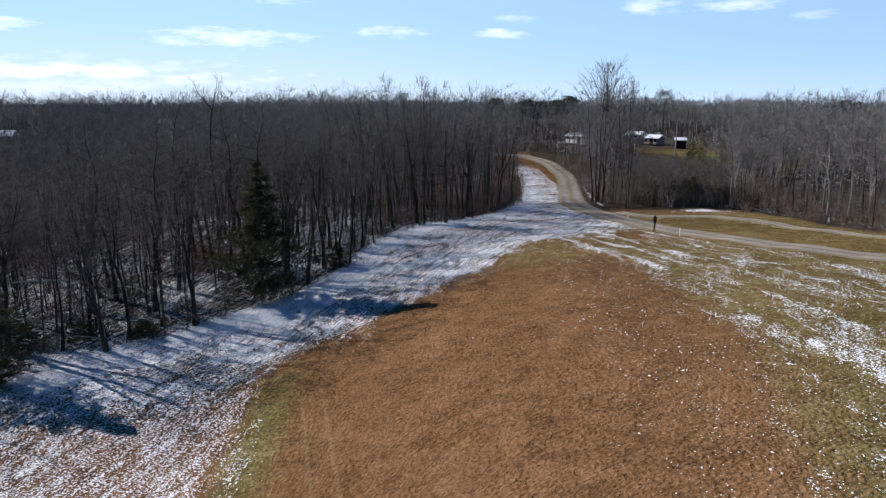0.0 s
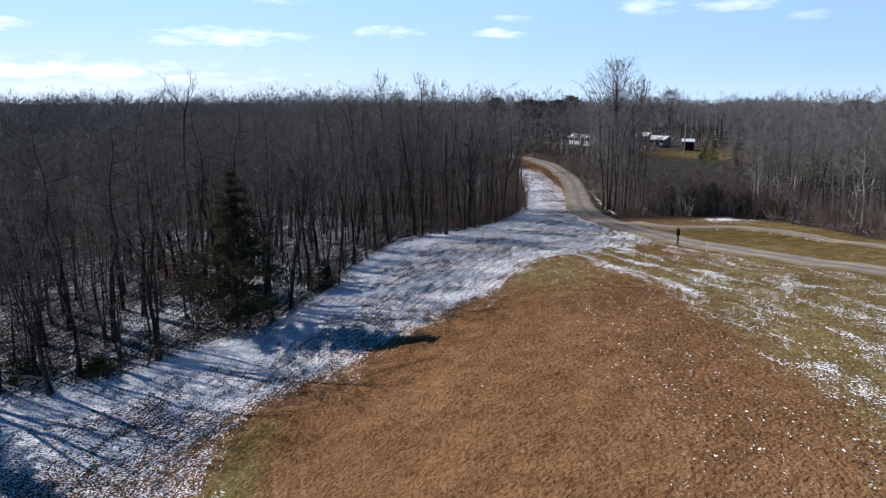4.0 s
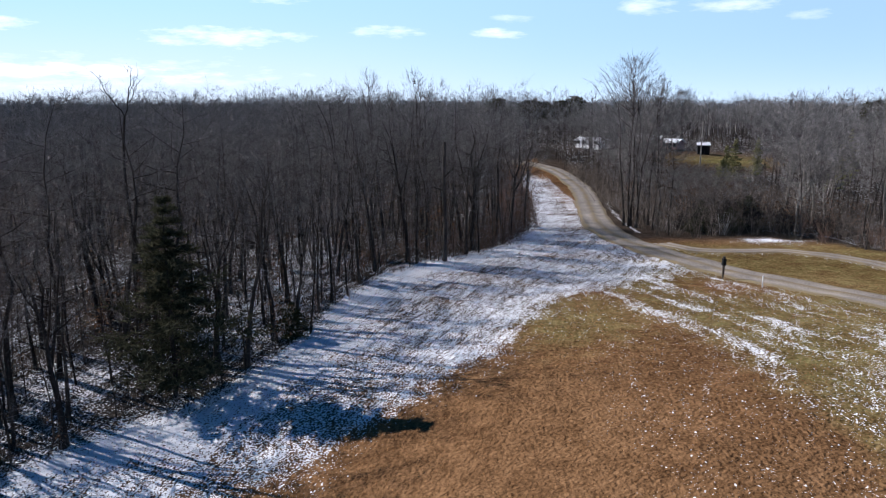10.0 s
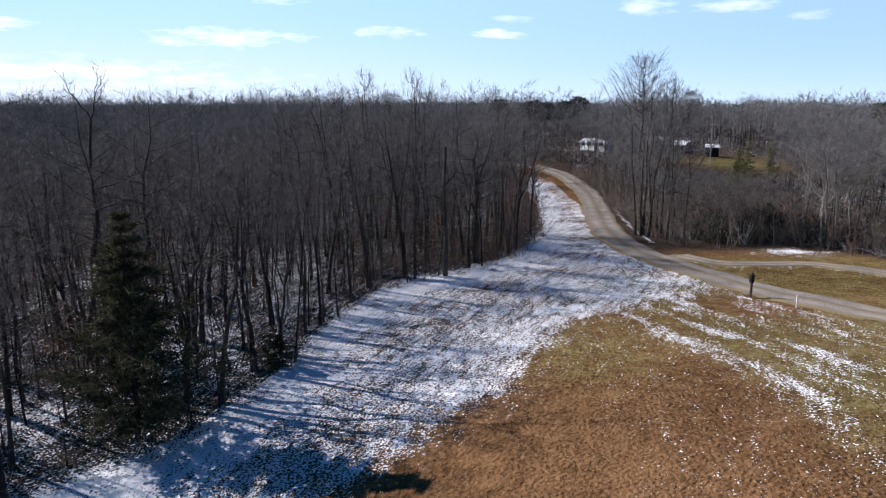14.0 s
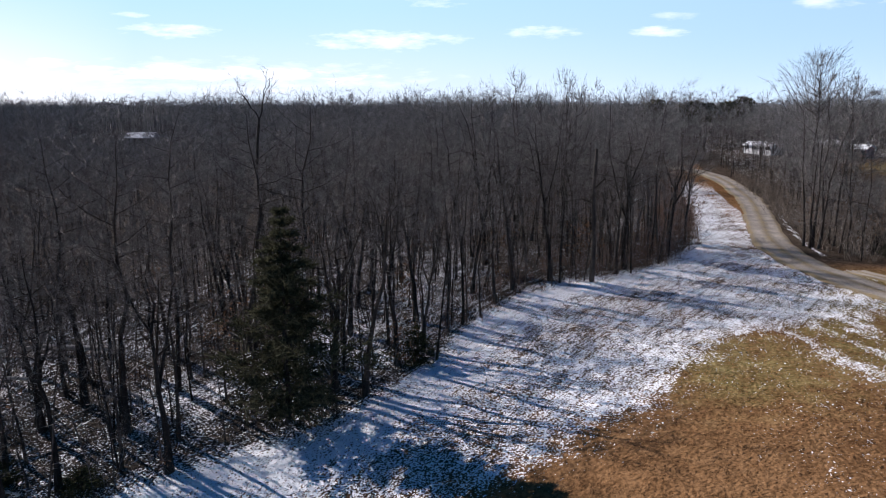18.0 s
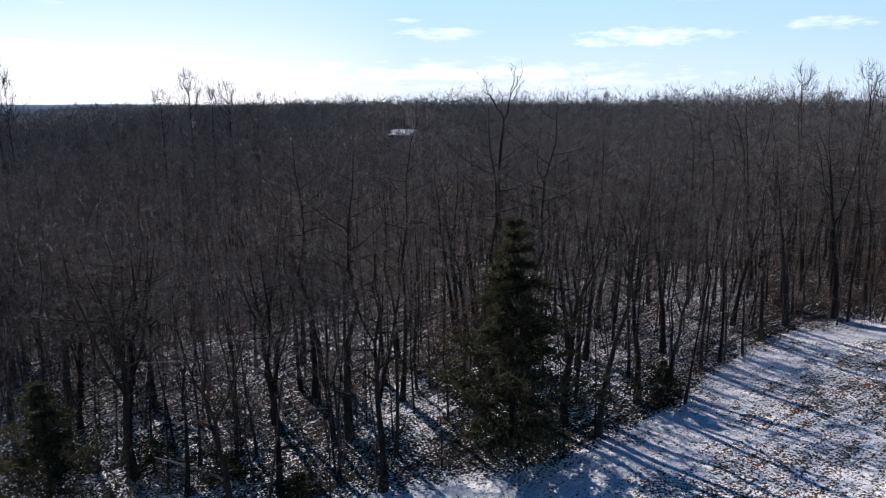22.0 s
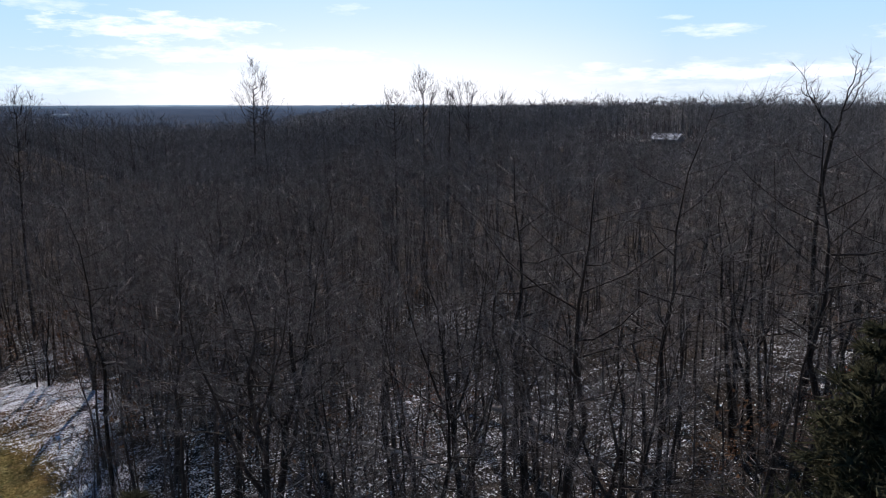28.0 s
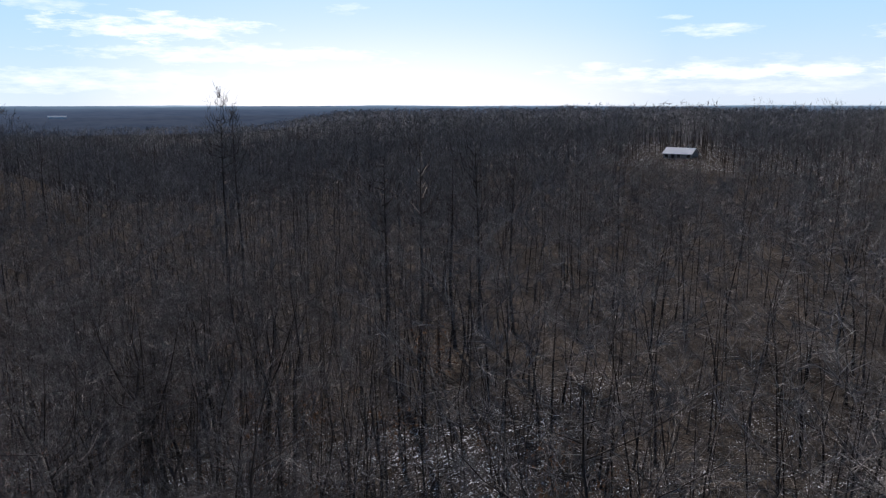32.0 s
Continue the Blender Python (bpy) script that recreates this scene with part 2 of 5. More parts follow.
def land(x, y):
    """Height of the ground: a field that falls to the wood, a hollow beyond, far hills."""
    x, y = np.asarray(x, float), np.asarray(y, float)
    yc = np.clip(y, 28, 72)
    z = 1.45 + (yc - 40) * 0.045 + (2.9 - (yc - 40) * 0.093) * np.tanh((x + 1) / 10)
    z = z - 1.0 * step(75, 118, y) + 2.8 * step(125, 190, y)
    z = z - 3.0 * step(-25, -90, x) * step(260, 120, y)
    r = np.hypot(x, y - 20)
    z = z + lattice(x / 140, y / 140, 3) * 3.0 * step(120, 400, r)
    # valley to the west, ridges all round in the distance
    west = step(-90, -320, x)
    z = z - 7 * west * step(380, 60, y)
    way, out = np.degrees(np.arctan2(-x - 18, y - 44)), np.hypot(x + 18, y - 44)
    z = z - 19 * step(57, 67, way) * step(130, 120, way) * step(150, 420, out)
    z = z + 12 * np.exp(-((way - 85) / 6.0) ** 2) * step(110, 210, out) * step(480, 290, out)
    z = z - 16 * step(800, 1500, r)
    z = z + 1.3 * np.exp(-((x - 36) / 16) ** 2 - ((y - 183) / 11) ** 2)
    # rough small relief
    near = step(400, 60, r)
    return z + near * (0.10 * lattice(x / 3.1, y / 3.1, 11) + 0.05 * lattice(x / 1.1, y / 1.1, 12))


EDGE = [(-140, -30), (-74, 6), (-65, 30), (-62.5, 40), (-58, 44.8), (-53, 45.4), (-47, 43.6), (-43, 42.2), (-38, 40.6), (-34.5, 40.6), (-31, 41.6), (-24, 43), (-20, 44.8), (-16, 48), (-12, 51), (-8.3, 57.5), (-6.6, 65), (-3.5, 71), (0.5, 75), (5.5, 80), (9.8, 92), (12.3, 112), (14, 140), (15, 150)]
BROWN = [(-70, 20), (-56, 34), (-50, 39.6), (-46.5, 41.2), (-43, 41.2), (-38, 39.8), (-31, 38), (-14, 36), (-12.4, 38.5), (-10.4, 41.4), (-7.9, 43), (-5, 47), (-1.4, 49.3), (1.5, 52.3), (4, 55.5), (7.3, 62), (10, 65), (15, 67.5), (19, 71)]
ROAD = [(70, 10), (55, 27), (40, 44.5), (32.4, 53.5), (26, 62.2), (24.1, 66.2), (21.8, 70.8), (18.9, 77.8), (17.2, 84.7), (17.4, 96.3), (19.7, 112), (22.4, 132), (22.2, 149.5), (19.6, 159.3), (15.5, 164.5), (6, 169), (-12, 173), (-40, 176)]
TRACK = [(20.2, 82.5), (21.0, 80.6), (22.6, 79.3), (26.1, 78.7), (29.6, 78.8), (32.4, 76.6), (34.6, 73.1), (40, 63.5), (52, 51), (70, 34)]
RIGHT = [(21.5, 87.5), (24.5, 88), (33.5, 87.2), (37, 80), (41, 68.5), (60, 52), (140, 20)]


def along(line, x):
    return np.interp(x, [p[0] for p in line], [p[1] for p in line])


def from_line(line, x, y):
    """Distance of points from a polyline."""
    d = np.full(np.shape(x), 1e9)
    for (ax, ay), (bx, by) in zip(line, line[1:]):
        l2 = (bx - ax) ** 2 + (by - ay) ** 2
        t = np.clip(((x - ax) * (bx - ax) + (y - ay) * (by - ay)) / l2, 0, 1)
        d = np.minimum(d, np.hypot(x - ax - t * (bx - ax), y - ay - t * (by - ay)))
    return d


def smooth_line(line, per=8):
    pts = np.array([line[0]] + list(line) + [line[-1]], float)
    out = []
    for i in range(1, len(pts) - 2):
        p0, p1, p2, p3 = pts[i - 1:i + 3]
        for t in np.linspace(0, 1, per, endpoint=False):
            out.append(0.5 * (2 * p1 + (p2 - p0) * t + (2 * p0 - 5 * p1 + 4 * p2 - p3) * t * t + (3 * p1 - p0 - 3 * p2 + p3) * t ** 3))
    return np.array(out + [pts[-1]])


ROAD_FINE = smooth_line(ROAD)
ROAD_COARSE = [tuple(p) for p in ROAD_FINE[::3]]


def left_wood(x, y):
    """How far a point lies inside the wood on the left, in metres along y (negative: outside)."""
    inside = y - along(EDGE, x)
    return np.where(x > 15, np.where(y > 168, y - 168, -50), np.where((x > 10) & (y > 150) & (y < 172), -5, inside))


def right_wood(x, y):
    road_x = np.interp(y, [84, 96, 112, 132, 150, 160], [17.2, 17.4, 19.7, 22.4, 22.2, 20])
    return np.where(x < 21, -50, np.minimum(y - along(RIGHT, x), x - road_x - 2.7))


# ---------------------------------------------------------------- ground
def spaced(lo, hi, fine, out_lo, out_hi, grow=1.13):
    mid = list(np.arange(lo, hi + fine / 2, fine))
    up, s = [mid[-1]], fine
    while up[-1] < out_hi:
        s *= grow
        up.append(up[-1] + s)
    dn, s = [mid[0]], fine
    while dn[-1] > out_lo:
        s *= grow
        dn.append(dn[-1] - s)
    return np.array(dn[:0:-1] + mid + up[1:])


def mesh_from(name, verts, faces, mat, smooth=False, second=None, which=None):
    """A mesh from arrays of vertices and of equal-sided faces."""
    verts, faces = np.asarray(verts, np.float32), np.asarray(faces, np.int32)
    me = bpy.data.meshes.new(name)
    n, k = faces.shape
    me.vertices.add(len(verts))
    me.vertices.foreach_set("co", verts.ravel())
    me.loops.add(n * k)
    me.loops.foreach_set("vertex_index", faces.ravel())
    me.polygons.add(n)
    me.polygons.foreach_set("loop_start", np.arange(0, n * k, k, dtype=np.int32))
    if smooth:
        me.polygons.foreach_set("use_smooth", np.ones(n, bool))
    me.update(calc_edges=True)
    me.materials.append(mat)
    if second:
        me.materials.append(second)
        me.polygons.foreach_set("material_index", np.asarray(which, np.int32))
    return me


# drawn-out drifts on the green side of the field, and how wide they lie
BANDS = [([(10.2, 66.6), (11.0, 63.6), (12.1, 59.5), (13.8, 56.5), (14.5, 53.6), (15.1, 49.1), (15.5, 45.8), (16.4, 43.5)], 1.0), ([(12.5, 66.3), (13.9, 62.0), (15.2, 58.8)], 0.8),
         ([(17.7, 57.5), (18.5, 54.2), (19.9, 52.7), (22.0, 51.6), (24.5, 50.6)], 1.0), ([(17.3, 51.9), (17.9, 50.4), (19.7, 49.4), (20.4, 47.0)], 0.7), ([(15.3, 35.8), (15.9, 32.1), (16.7, 29.8), (17.3, 27.6)], 0.9)]


def cover_of(x, y):
    """Snow, green and leaf litter on the ground, each 0 to 1."""
    lw, rw = left_wood(x, y), right_wood(x, y)
    litter = np.clip(np.maximum(step(-1.5, 2.5, lw), step(-1, 3, rw)), 0, 1)
    dB = from_line(BROWN, x, y)
    above = np.where(x < 19, y > along(BROWN, x), False)
    side = np.where(above, dB, -dB) + 0.7 * lattice(x / 2.7, y / 2.7, 21)
    road_d = from_line(ROAD_COARSE, x, y)
    snow = (0.19 + 0.235 * step(-1.6, 1.2, side) + 0.06 * lattice(x / 4.0, y / 1.6, 23) + 0.1 * step(4.5, 1.0, from_line(EDGE, x, y))) * step(-4.0, -2.0, side) * (road_d > 1.5)
    snow = snow - 0.09 * step(-34, -42, x) * (1 + 0.8 * lattice(x / 2.0, y / 1.2, 38))
    snow = snow - 0.03 * step(74, 96, y) * (1 + 0.9 * lattice(x / 1.3, y / 3.0, 37))
    east = (x > np.interp(y, [60, 72, 84, 96, 112, 132, 150, 160], [28, 20.8, 17.2, 17.4, 19.7, 22.4, 22.2, 19.6])) & (y > 55)
    snow = np.where(east, 0.0, snow)
    snow = snow * step(160, 140, y + 3 * lattice(x / 2.0, y / 5.0, 27))
    # south-west corner, snow over stubble
    wx = x + 2.2 * lattice(x / 7.0, y / 7.0, 35) + 0.9 * lattice(x / 2.0, y / 2.0, 36)
    corner = step(-8.7, -11.6, x + 0.9 * lattice(x / 2.0, y / 2.0, 36) * step(26, 20, y)) * step(42, 38, y) * step(-40, -30, wx) * step(2, 16, y + wx * 0.3)
    snow = np.maximum(snow, 0.362 * corner)
    # drifts on the green side of the field
    arc = x + 0.7 * lattice(x / 3.0, y / 3.0, 33) - np.interp(y, [5, 15, 22, 28, 34, 42, 48, 54, 60, 65], [8.0, 9.6, 10.9, 12.5, 13.3, 13.2, 12.9, 12.2, 11.2, 9.8])
    drift = step(-2.5, 1.5, arc) * (0.283 + 0.055 * np.cos(arc * 1.25) * step(-0.5, 1, arc) + 0.035 * np.cos(arc * 4.1 + 2.0 * lattice(x / 5.0, y / 5.0, 26)) + 0.08 * lattice(x / 0.9, y / 3.5, 25)) * step(40, 26, x) * (y < 72) * (road_d > 2) * (0.9 + 0.18 * lattice(x / 2.2, y / 6.0, 24))
    snow = np.maximum(snow, np.where(east, 0, drift))
    snow = np.maximum(snow, 0.32 * np.exp(-((x + 9.8) / 1.5) ** 2 - ((y - 31) / 7.0) ** 2))
    for line, half in BANDS:
        off = from_line(line, x, y) + 0.35 * lattice(x / 1.6, y / 2.4, 39)
        snow = np.maximum(snow, (0.338 + 0.1 * lattice(x / 0.8, y / 2.0, 40)) * step(half, 0.25 * half, off) * (road_d > 2.2))
    stray = 0.19 * step(2, 8, x) * (~east) * (y < 64)
    snow = np.maximum(snow, stray)
    # hollow by the brush, verge of the far track
    hollow = np.exp(-((x - 31.2) / 5.0) ** 2 - ((y - 84.2) / 2.6) ** 2)
    snow = np.maximum(snow, hollow * (0.46 + 0.2 * lattice(x / 1.7, y / 0.9, 28)))
    verge = from_line(TRACK, x, y)
    snow = np.maximum(snow, (0.36 + 0.1 * lattice(x / 1.3, y / 1.0, 29)) * step(1.9, 0.6, verge))
    snow = np.maximum(snow, 0.27 * step(4.5, 0.5, verge) * (y < 80))
    shoulder = from_line([(20.2, 90), (20.4, 96), (20.8, 101), (22.0, 110), (23.4, 120)], x, y)
    snow = np.maximum(snow, 0.44 * step(0.55, 0.15, shoulder))
    deep = 0.345 - 0.09 * step(-14, -4, x) - 0.07 * step(-42, -54, x) + 0.07 * lattice(x / 5, y / 5, 31) - 0.05 * step(7, 14, from_line(EDGE, x, y)) - 0.15 * step(12, 48, from_line(EDGE, x, y))
    snow = np.where(lw > 0, snow + (deep - snow) * step(0, 3, lw), snow)
    snow = np.where((rw > 3) | (y > 200), 0.25 * (hollow < 0.2) + 0.46 * hollow, snow)
    far = np.hypot(x, y - 20) > 330
    snow = np.where(far, 0.0, snow)
    litter = np.where(far, 1, litter)
    strip = np.where(east | (x > 17), 0, step(-1.0, 3.0, side))
    litter = np.maximum(litter, 0.5 * strip)
    green = np.clip(step(-1.5, 4, arc) * step(80, 72, y) * 0.68 * (~east) * (1 - 0.8 * np.exp(-((x - 19) / 4.5) ** 2 - ((y - 65.5) / 4.0) ** 2)) + 0.55 * east * step(86, 80, y), 0, 1)
    litter = np.maximum(litter, east * step(82, 88, y) * 0.9)
    green = np.maximum(green, 0.95 * np.exp(-((x + 9.2) / 1.25) ** 2 - ((y - 32) / 8.0) ** 4))
    green = np.maximum(green, 0.6 * np.exp(-((x - 7.5) / 5.5) ** 2 - ((y - 58.5) / 6.0) ** 2))
    green = np.maximum(green, 0.95 * np.exp(-((x + 43) / 14.0) ** 4 - ((y - 35) / 7.0) ** 4))
    bare = np.exp(-((x + 38.0) / 5.0) ** 4 - ((y - 38.6 + 0.8 * lattice(x / 2.5, y / 2.5, 42)) / 2.2) ** 4)
    green, snow = np.maximum(green, 0.9 * bare), snow * (1 - 0.45 * bare)
    lawn = np.exp(-((x - 58) / 12.0) ** 2 - ((y - 166) / 10.0) ** 2)
    green, litter, snow = np.maximum(green, lawn), litter * (1 - lawn), snow * (1 - lawn)
    return np.clip(snow, 0, 1), np.clip(green, 0, 1), np.clip(litter, 0, 1), step(180, 420, np.hypot(x, y - 20))


def ground_material():
    m, nodes, links, bsdf = material("field_ground")
    tc = nodes.new("ShaderNodeTexCoord")
    P = tc.outputs["Object"]

    def attr(n):
        a = nodes.new("ShaderNodeAttribute")
        a.attribute_name = n
        return a.outputs["Fac"]

    def mth(op, a, b=None, c=None, clamp=False):
        n = nodes.new("ShaderNodeMath")
        n.operation, n.use_clamp = op, clamp
        for i, v in enumerate((a, b, c)):
            if v is None:
                continue
            if isinstance(v, (int, float)):
                n.inputs[i].default_value = v
            else:
                links.new(v, n.inputs[i])
        return n.outputs[0]

    def mix(f, a, b):
        n = nodes.new("ShaderNodeMixRGB")
        links.new(f, n.inputs[0])
        links.new(a, n.inputs[1])
        links.new(b, n.inputs[2])
        return n.outputs[0]

    big = noise_node(nodes, links, P, 0.12, 4)
    mid = noise_node(nodes, links, P, 0.9, 5)
    fine = noise_node(nodes, links, P, 4.5, 6, 0.7)
    grit = noise_node(nodes, links, P, 13.0, 3, 0.6)
    tone = mth("ADD", mth("MULTIPLY", fine.outputs[0], 0.55), mth("ADD", mth("MULTIPLY", mid.outputs[0], 0.25), mth("MULTIPLY", big.outputs[0], 0.2)))
    brown = ramp(nodes, [(0.4, (0.08, 0.042, 0.019)), (0.5, (0.17, 0.093, 0.043)), (0.6, (0.255, 0.144, 0.07))])
    links.new(tone, brown.inputs[0])
    green = ramp(nodes, [(0.4, (0.066, 0.067, 0.019)), (0.5, (0.155, 0.133, 0.048)), (0.6, (0.27, 0.22, 0.1))])
    links.new(tone, green.inputs[0])
    leaf = ramp(nodes, [(0.35, (0.016, 0.013, 0.011)), (0.5, (0.05, 0.042, 0.035)), (0.66, (0.115, 0.095, 0.077))])
    links.new(tone, leaf.inputs[0])
    g = mth("ADD", attr("green"), mth("MULTIPLY", mth("SUBTRACT", mid.outputs[0], 0.5), 1.6), clamp=True)
    g = mth("MULTIPLY", g, mth("MULTIPLY", attr("green"), 3.0, clamp=True))
    base = mix(g, brown.outputs[0], green.outputs[0])
    # two faint wheel tracks pressed into the grass
    sep = nodes.new("ShaderNodeSeparateXYZ")
    links.new(P, sep.inputs[0])
    track = mth("ADD", sep.outputs[0], mth("MULTIPLY", sep.outputs[1], 0.23))
    near_a = mth("SUBTRACT", 1.0, mth("MULTIPLY", mth("ABSOLUTE", mth("SUBTRACT", track, 0.8)), 6.0), clamp=True)
    near_b = mth("SUBTRACT", 1.0, mth("MULTIPLY", mth("ABSOLUTE", mth("SUBTRACT", track, 1.94)), 6.0), clamp=True)
    fade = mth("MULTIPLY", mth("SUBTRACT", 39.0, sep.outputs[1]), 0.25, clamp=True)
    rut = mth("MULTIPLY", mth("MULTIPLY", mth("ADD", near_a, near_b), fade), mth("MULTIPLY", fine.outputs[0], 0.6), clamp=True)
    pressed = nodes.new("ShaderNodeRGB")
    pressed.outputs[0].default_value = (0.3, 0.225, 0.12, 1)
    base = mix(rut, base, pressed.outputs[0])
    base = mix(attr("litter"), base, leaf.outputs[0])
    # far off, woodland tops stand for the floor
    tops = noise_node(nodes, links, P, 0.045, 6, 0.7)
    canopy = ramp(nodes, [(0.35, (0.013, 0.013, 0.014)), (0.6, (0.032, 0.03, 0.03)), (0.75, (0.055, 0.05, 0.046))])
    links.new(tops.outputs[0], canopy.inputs[0])
    base = mix(attr("woodland"), base, canopy.outputs[0])
    # snow: lies in drifts drawn out along the mowing lines
    def drawn_out(turn_, across, along_):
        """Coordinates turned by so many degrees, then stretched along the new y."""
        first_, then_ = nodes.new("ShaderNodeMapping"), nodes.new("ShaderNodeMapping")
        first_.inputs["Rotation"].default_value = (0, 0, radians(turn_))
        then_.inputs["Scale"].default_value = (across, along_, 1)
        links.new(P, first_.inputs[0])
        links.new(first_.outputs[0], then_.inputs[0])
        return then_.outputs[0]

    drawn = noise_node(nodes, links, drawn_out(-3, 1.5, 0.4), 1.4, 5, 0.65)
    rows_ = noise_node(nodes, links, drawn_out(26, 2.6, 0.35), 1.2, 3, 0.5)
    clump = noise_node(nodes, links, P, 10.5, 3, 0.55)
    lay = mth("ADD", mth("MULTIPLY", drawn.outputs[0], 0.16), mth("ADD", mth("MULTIPLY", clump.outputs[0], 0.64), mth("MULTIPLY", rows_.outputs[0], 0.2)))
    cut = mth("SUBTRACT", mth("ADD", mth("MULTIPLY", lay, 1.0), mth("MULTIPLY", attr("snow"), 0.56)), 0.72)
    sn = mth("MULTIPLY", cut, 34.0, clamp=True)
    white = ramp(nodes, [(0.35, (0.82, 0.84, 0.87)), (0.65, (0.93, 0.94, 0.95))])
    links.new(fine.outputs[0], white.inputs[0])
    col = mix(sn, base, white.outputs[0])
    links.new(col, bsdf.inputs["Base Color"])
    bsdf.inputs["Roughness"].default_value = 0.9
    bsdf.inputs["Specular IOR Level"].default_value = 0.0
    bn = nodes.new("ShaderNodeBump")
    bn.inputs["Strength"].default_value, bn.inputs["Distance"].default_value = 1.0, 0.14
    hummock = noise_node(nodes, links, P, 6.2, 2, 0.45)
    h = mth("ADD", mth("MULTIPLY", hummock.outputs[0], 1.0), mth("MULTIPLY", grit.outputs[0], 0.16))
    h = mth("ADD", mth("MULTIPLY", h, mth("SUBTRACT", 1.0, mth("MULTIPLY", sn, 0.72))), mth("MULTIPLY", sn, 0.42))
    links.new(h, bn.inputs["Height"])
    links.new(bn.outputs[0], bsdf.inputs["Normal"])
    return m


GX = spaced(-66, 44, 0.62, -4300, 4300)
GY = spaced(14, 128, 0.7, -900, 4600)
gx, gy = np.meshgrid(GX, GY)
gx, gy = gx.ravel(), gy.ravel()
gz = land(gx, gy)
nx, ny = len(GX), len(GY)
ii, jj = np.meshgrid(np.arange(nx - 1), np.arange(ny - 1))
q0 = (jj * nx + ii).ravel()
ground_mesh = mesh_from("ground", np.stack([gx, gy, gz], 1), np.stack([q0, q0 + 1, q0 + nx + 1, q0 + nx], 1), ground_material(), True)
for key, vals in zip(("snow", "green", "litter", "woodland"), cover_of(gx, gy)):
    ground_mesh.attributes.new(key, "FLOAT", "POINT").data.foreach_set("value", vals.astype(np.float32))
ground = tagged(new("ground", ground_mesh), "brown winter field and woodland floor with patchy snow", "ground", kind="structure")


# ---------------------------------------------------------------- far hills
def hills(out, way):
    """Height of the far wooded ridges, by distance and bearing."""
    z = np.interp(out, [1100, 1300, 1500, 1800, 2200, 3000, 4000, 4300], [-32, -15, -4, -9, 1, 5, 11.5, 6])
    return z + np.interp(out, [1100, 1500, 4000], [2, 4.5, 5.5]) * lattice(way / 7.0 + out / 500, out / 700, 91) + np.interp(out, [1100, 4000], [1.6, 1.0]) * lattice(way / 0.8, out / 90, 92)


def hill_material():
    """Woods seen across kilometres; the haze before them is painted on as blue emission."""
    m, nodes, links, bsdf = material("hazed_far_hills")
    haze_glow = nodes.new("ShaderNodeAttribute")
    haze_glow.attribute_name = "haze_glow"
    # painted haze: dark blue on near ridges, paler with distance
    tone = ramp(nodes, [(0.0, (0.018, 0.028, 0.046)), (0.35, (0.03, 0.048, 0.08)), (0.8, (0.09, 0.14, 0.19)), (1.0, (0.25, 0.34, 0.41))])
    links.new(haze_glow.outputs["Fac"], tone.inputs[0])
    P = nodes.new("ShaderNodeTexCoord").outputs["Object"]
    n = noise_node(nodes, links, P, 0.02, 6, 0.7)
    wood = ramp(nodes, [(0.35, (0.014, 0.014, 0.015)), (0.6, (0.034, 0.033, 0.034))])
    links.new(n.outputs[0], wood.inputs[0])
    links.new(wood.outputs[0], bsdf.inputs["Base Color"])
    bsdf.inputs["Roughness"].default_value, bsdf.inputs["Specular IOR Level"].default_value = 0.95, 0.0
    # the haze colour glows by itself over the dark woods
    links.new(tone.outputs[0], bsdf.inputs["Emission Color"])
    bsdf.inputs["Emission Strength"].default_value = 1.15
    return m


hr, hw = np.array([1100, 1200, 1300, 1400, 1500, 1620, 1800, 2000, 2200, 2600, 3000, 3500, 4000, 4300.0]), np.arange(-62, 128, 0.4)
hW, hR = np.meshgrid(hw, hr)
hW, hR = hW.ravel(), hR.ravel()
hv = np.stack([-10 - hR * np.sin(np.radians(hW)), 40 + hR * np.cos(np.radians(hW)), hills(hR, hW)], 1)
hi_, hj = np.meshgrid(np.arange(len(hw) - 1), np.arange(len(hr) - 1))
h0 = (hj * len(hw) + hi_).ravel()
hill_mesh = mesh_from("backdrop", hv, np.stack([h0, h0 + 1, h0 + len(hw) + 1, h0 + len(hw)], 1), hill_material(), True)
hill_mesh.attributes.new("haze_glow", "FLOAT", "POINT").data.foreach_set("value", ((hR - 1100) / 2900).clip(0, 1).astype(np.float32))
tagged(new("backdrop", hill_mesh), "far wooded hills along the horizon, with blue haze painted on as glow", "hills", kind="structure")


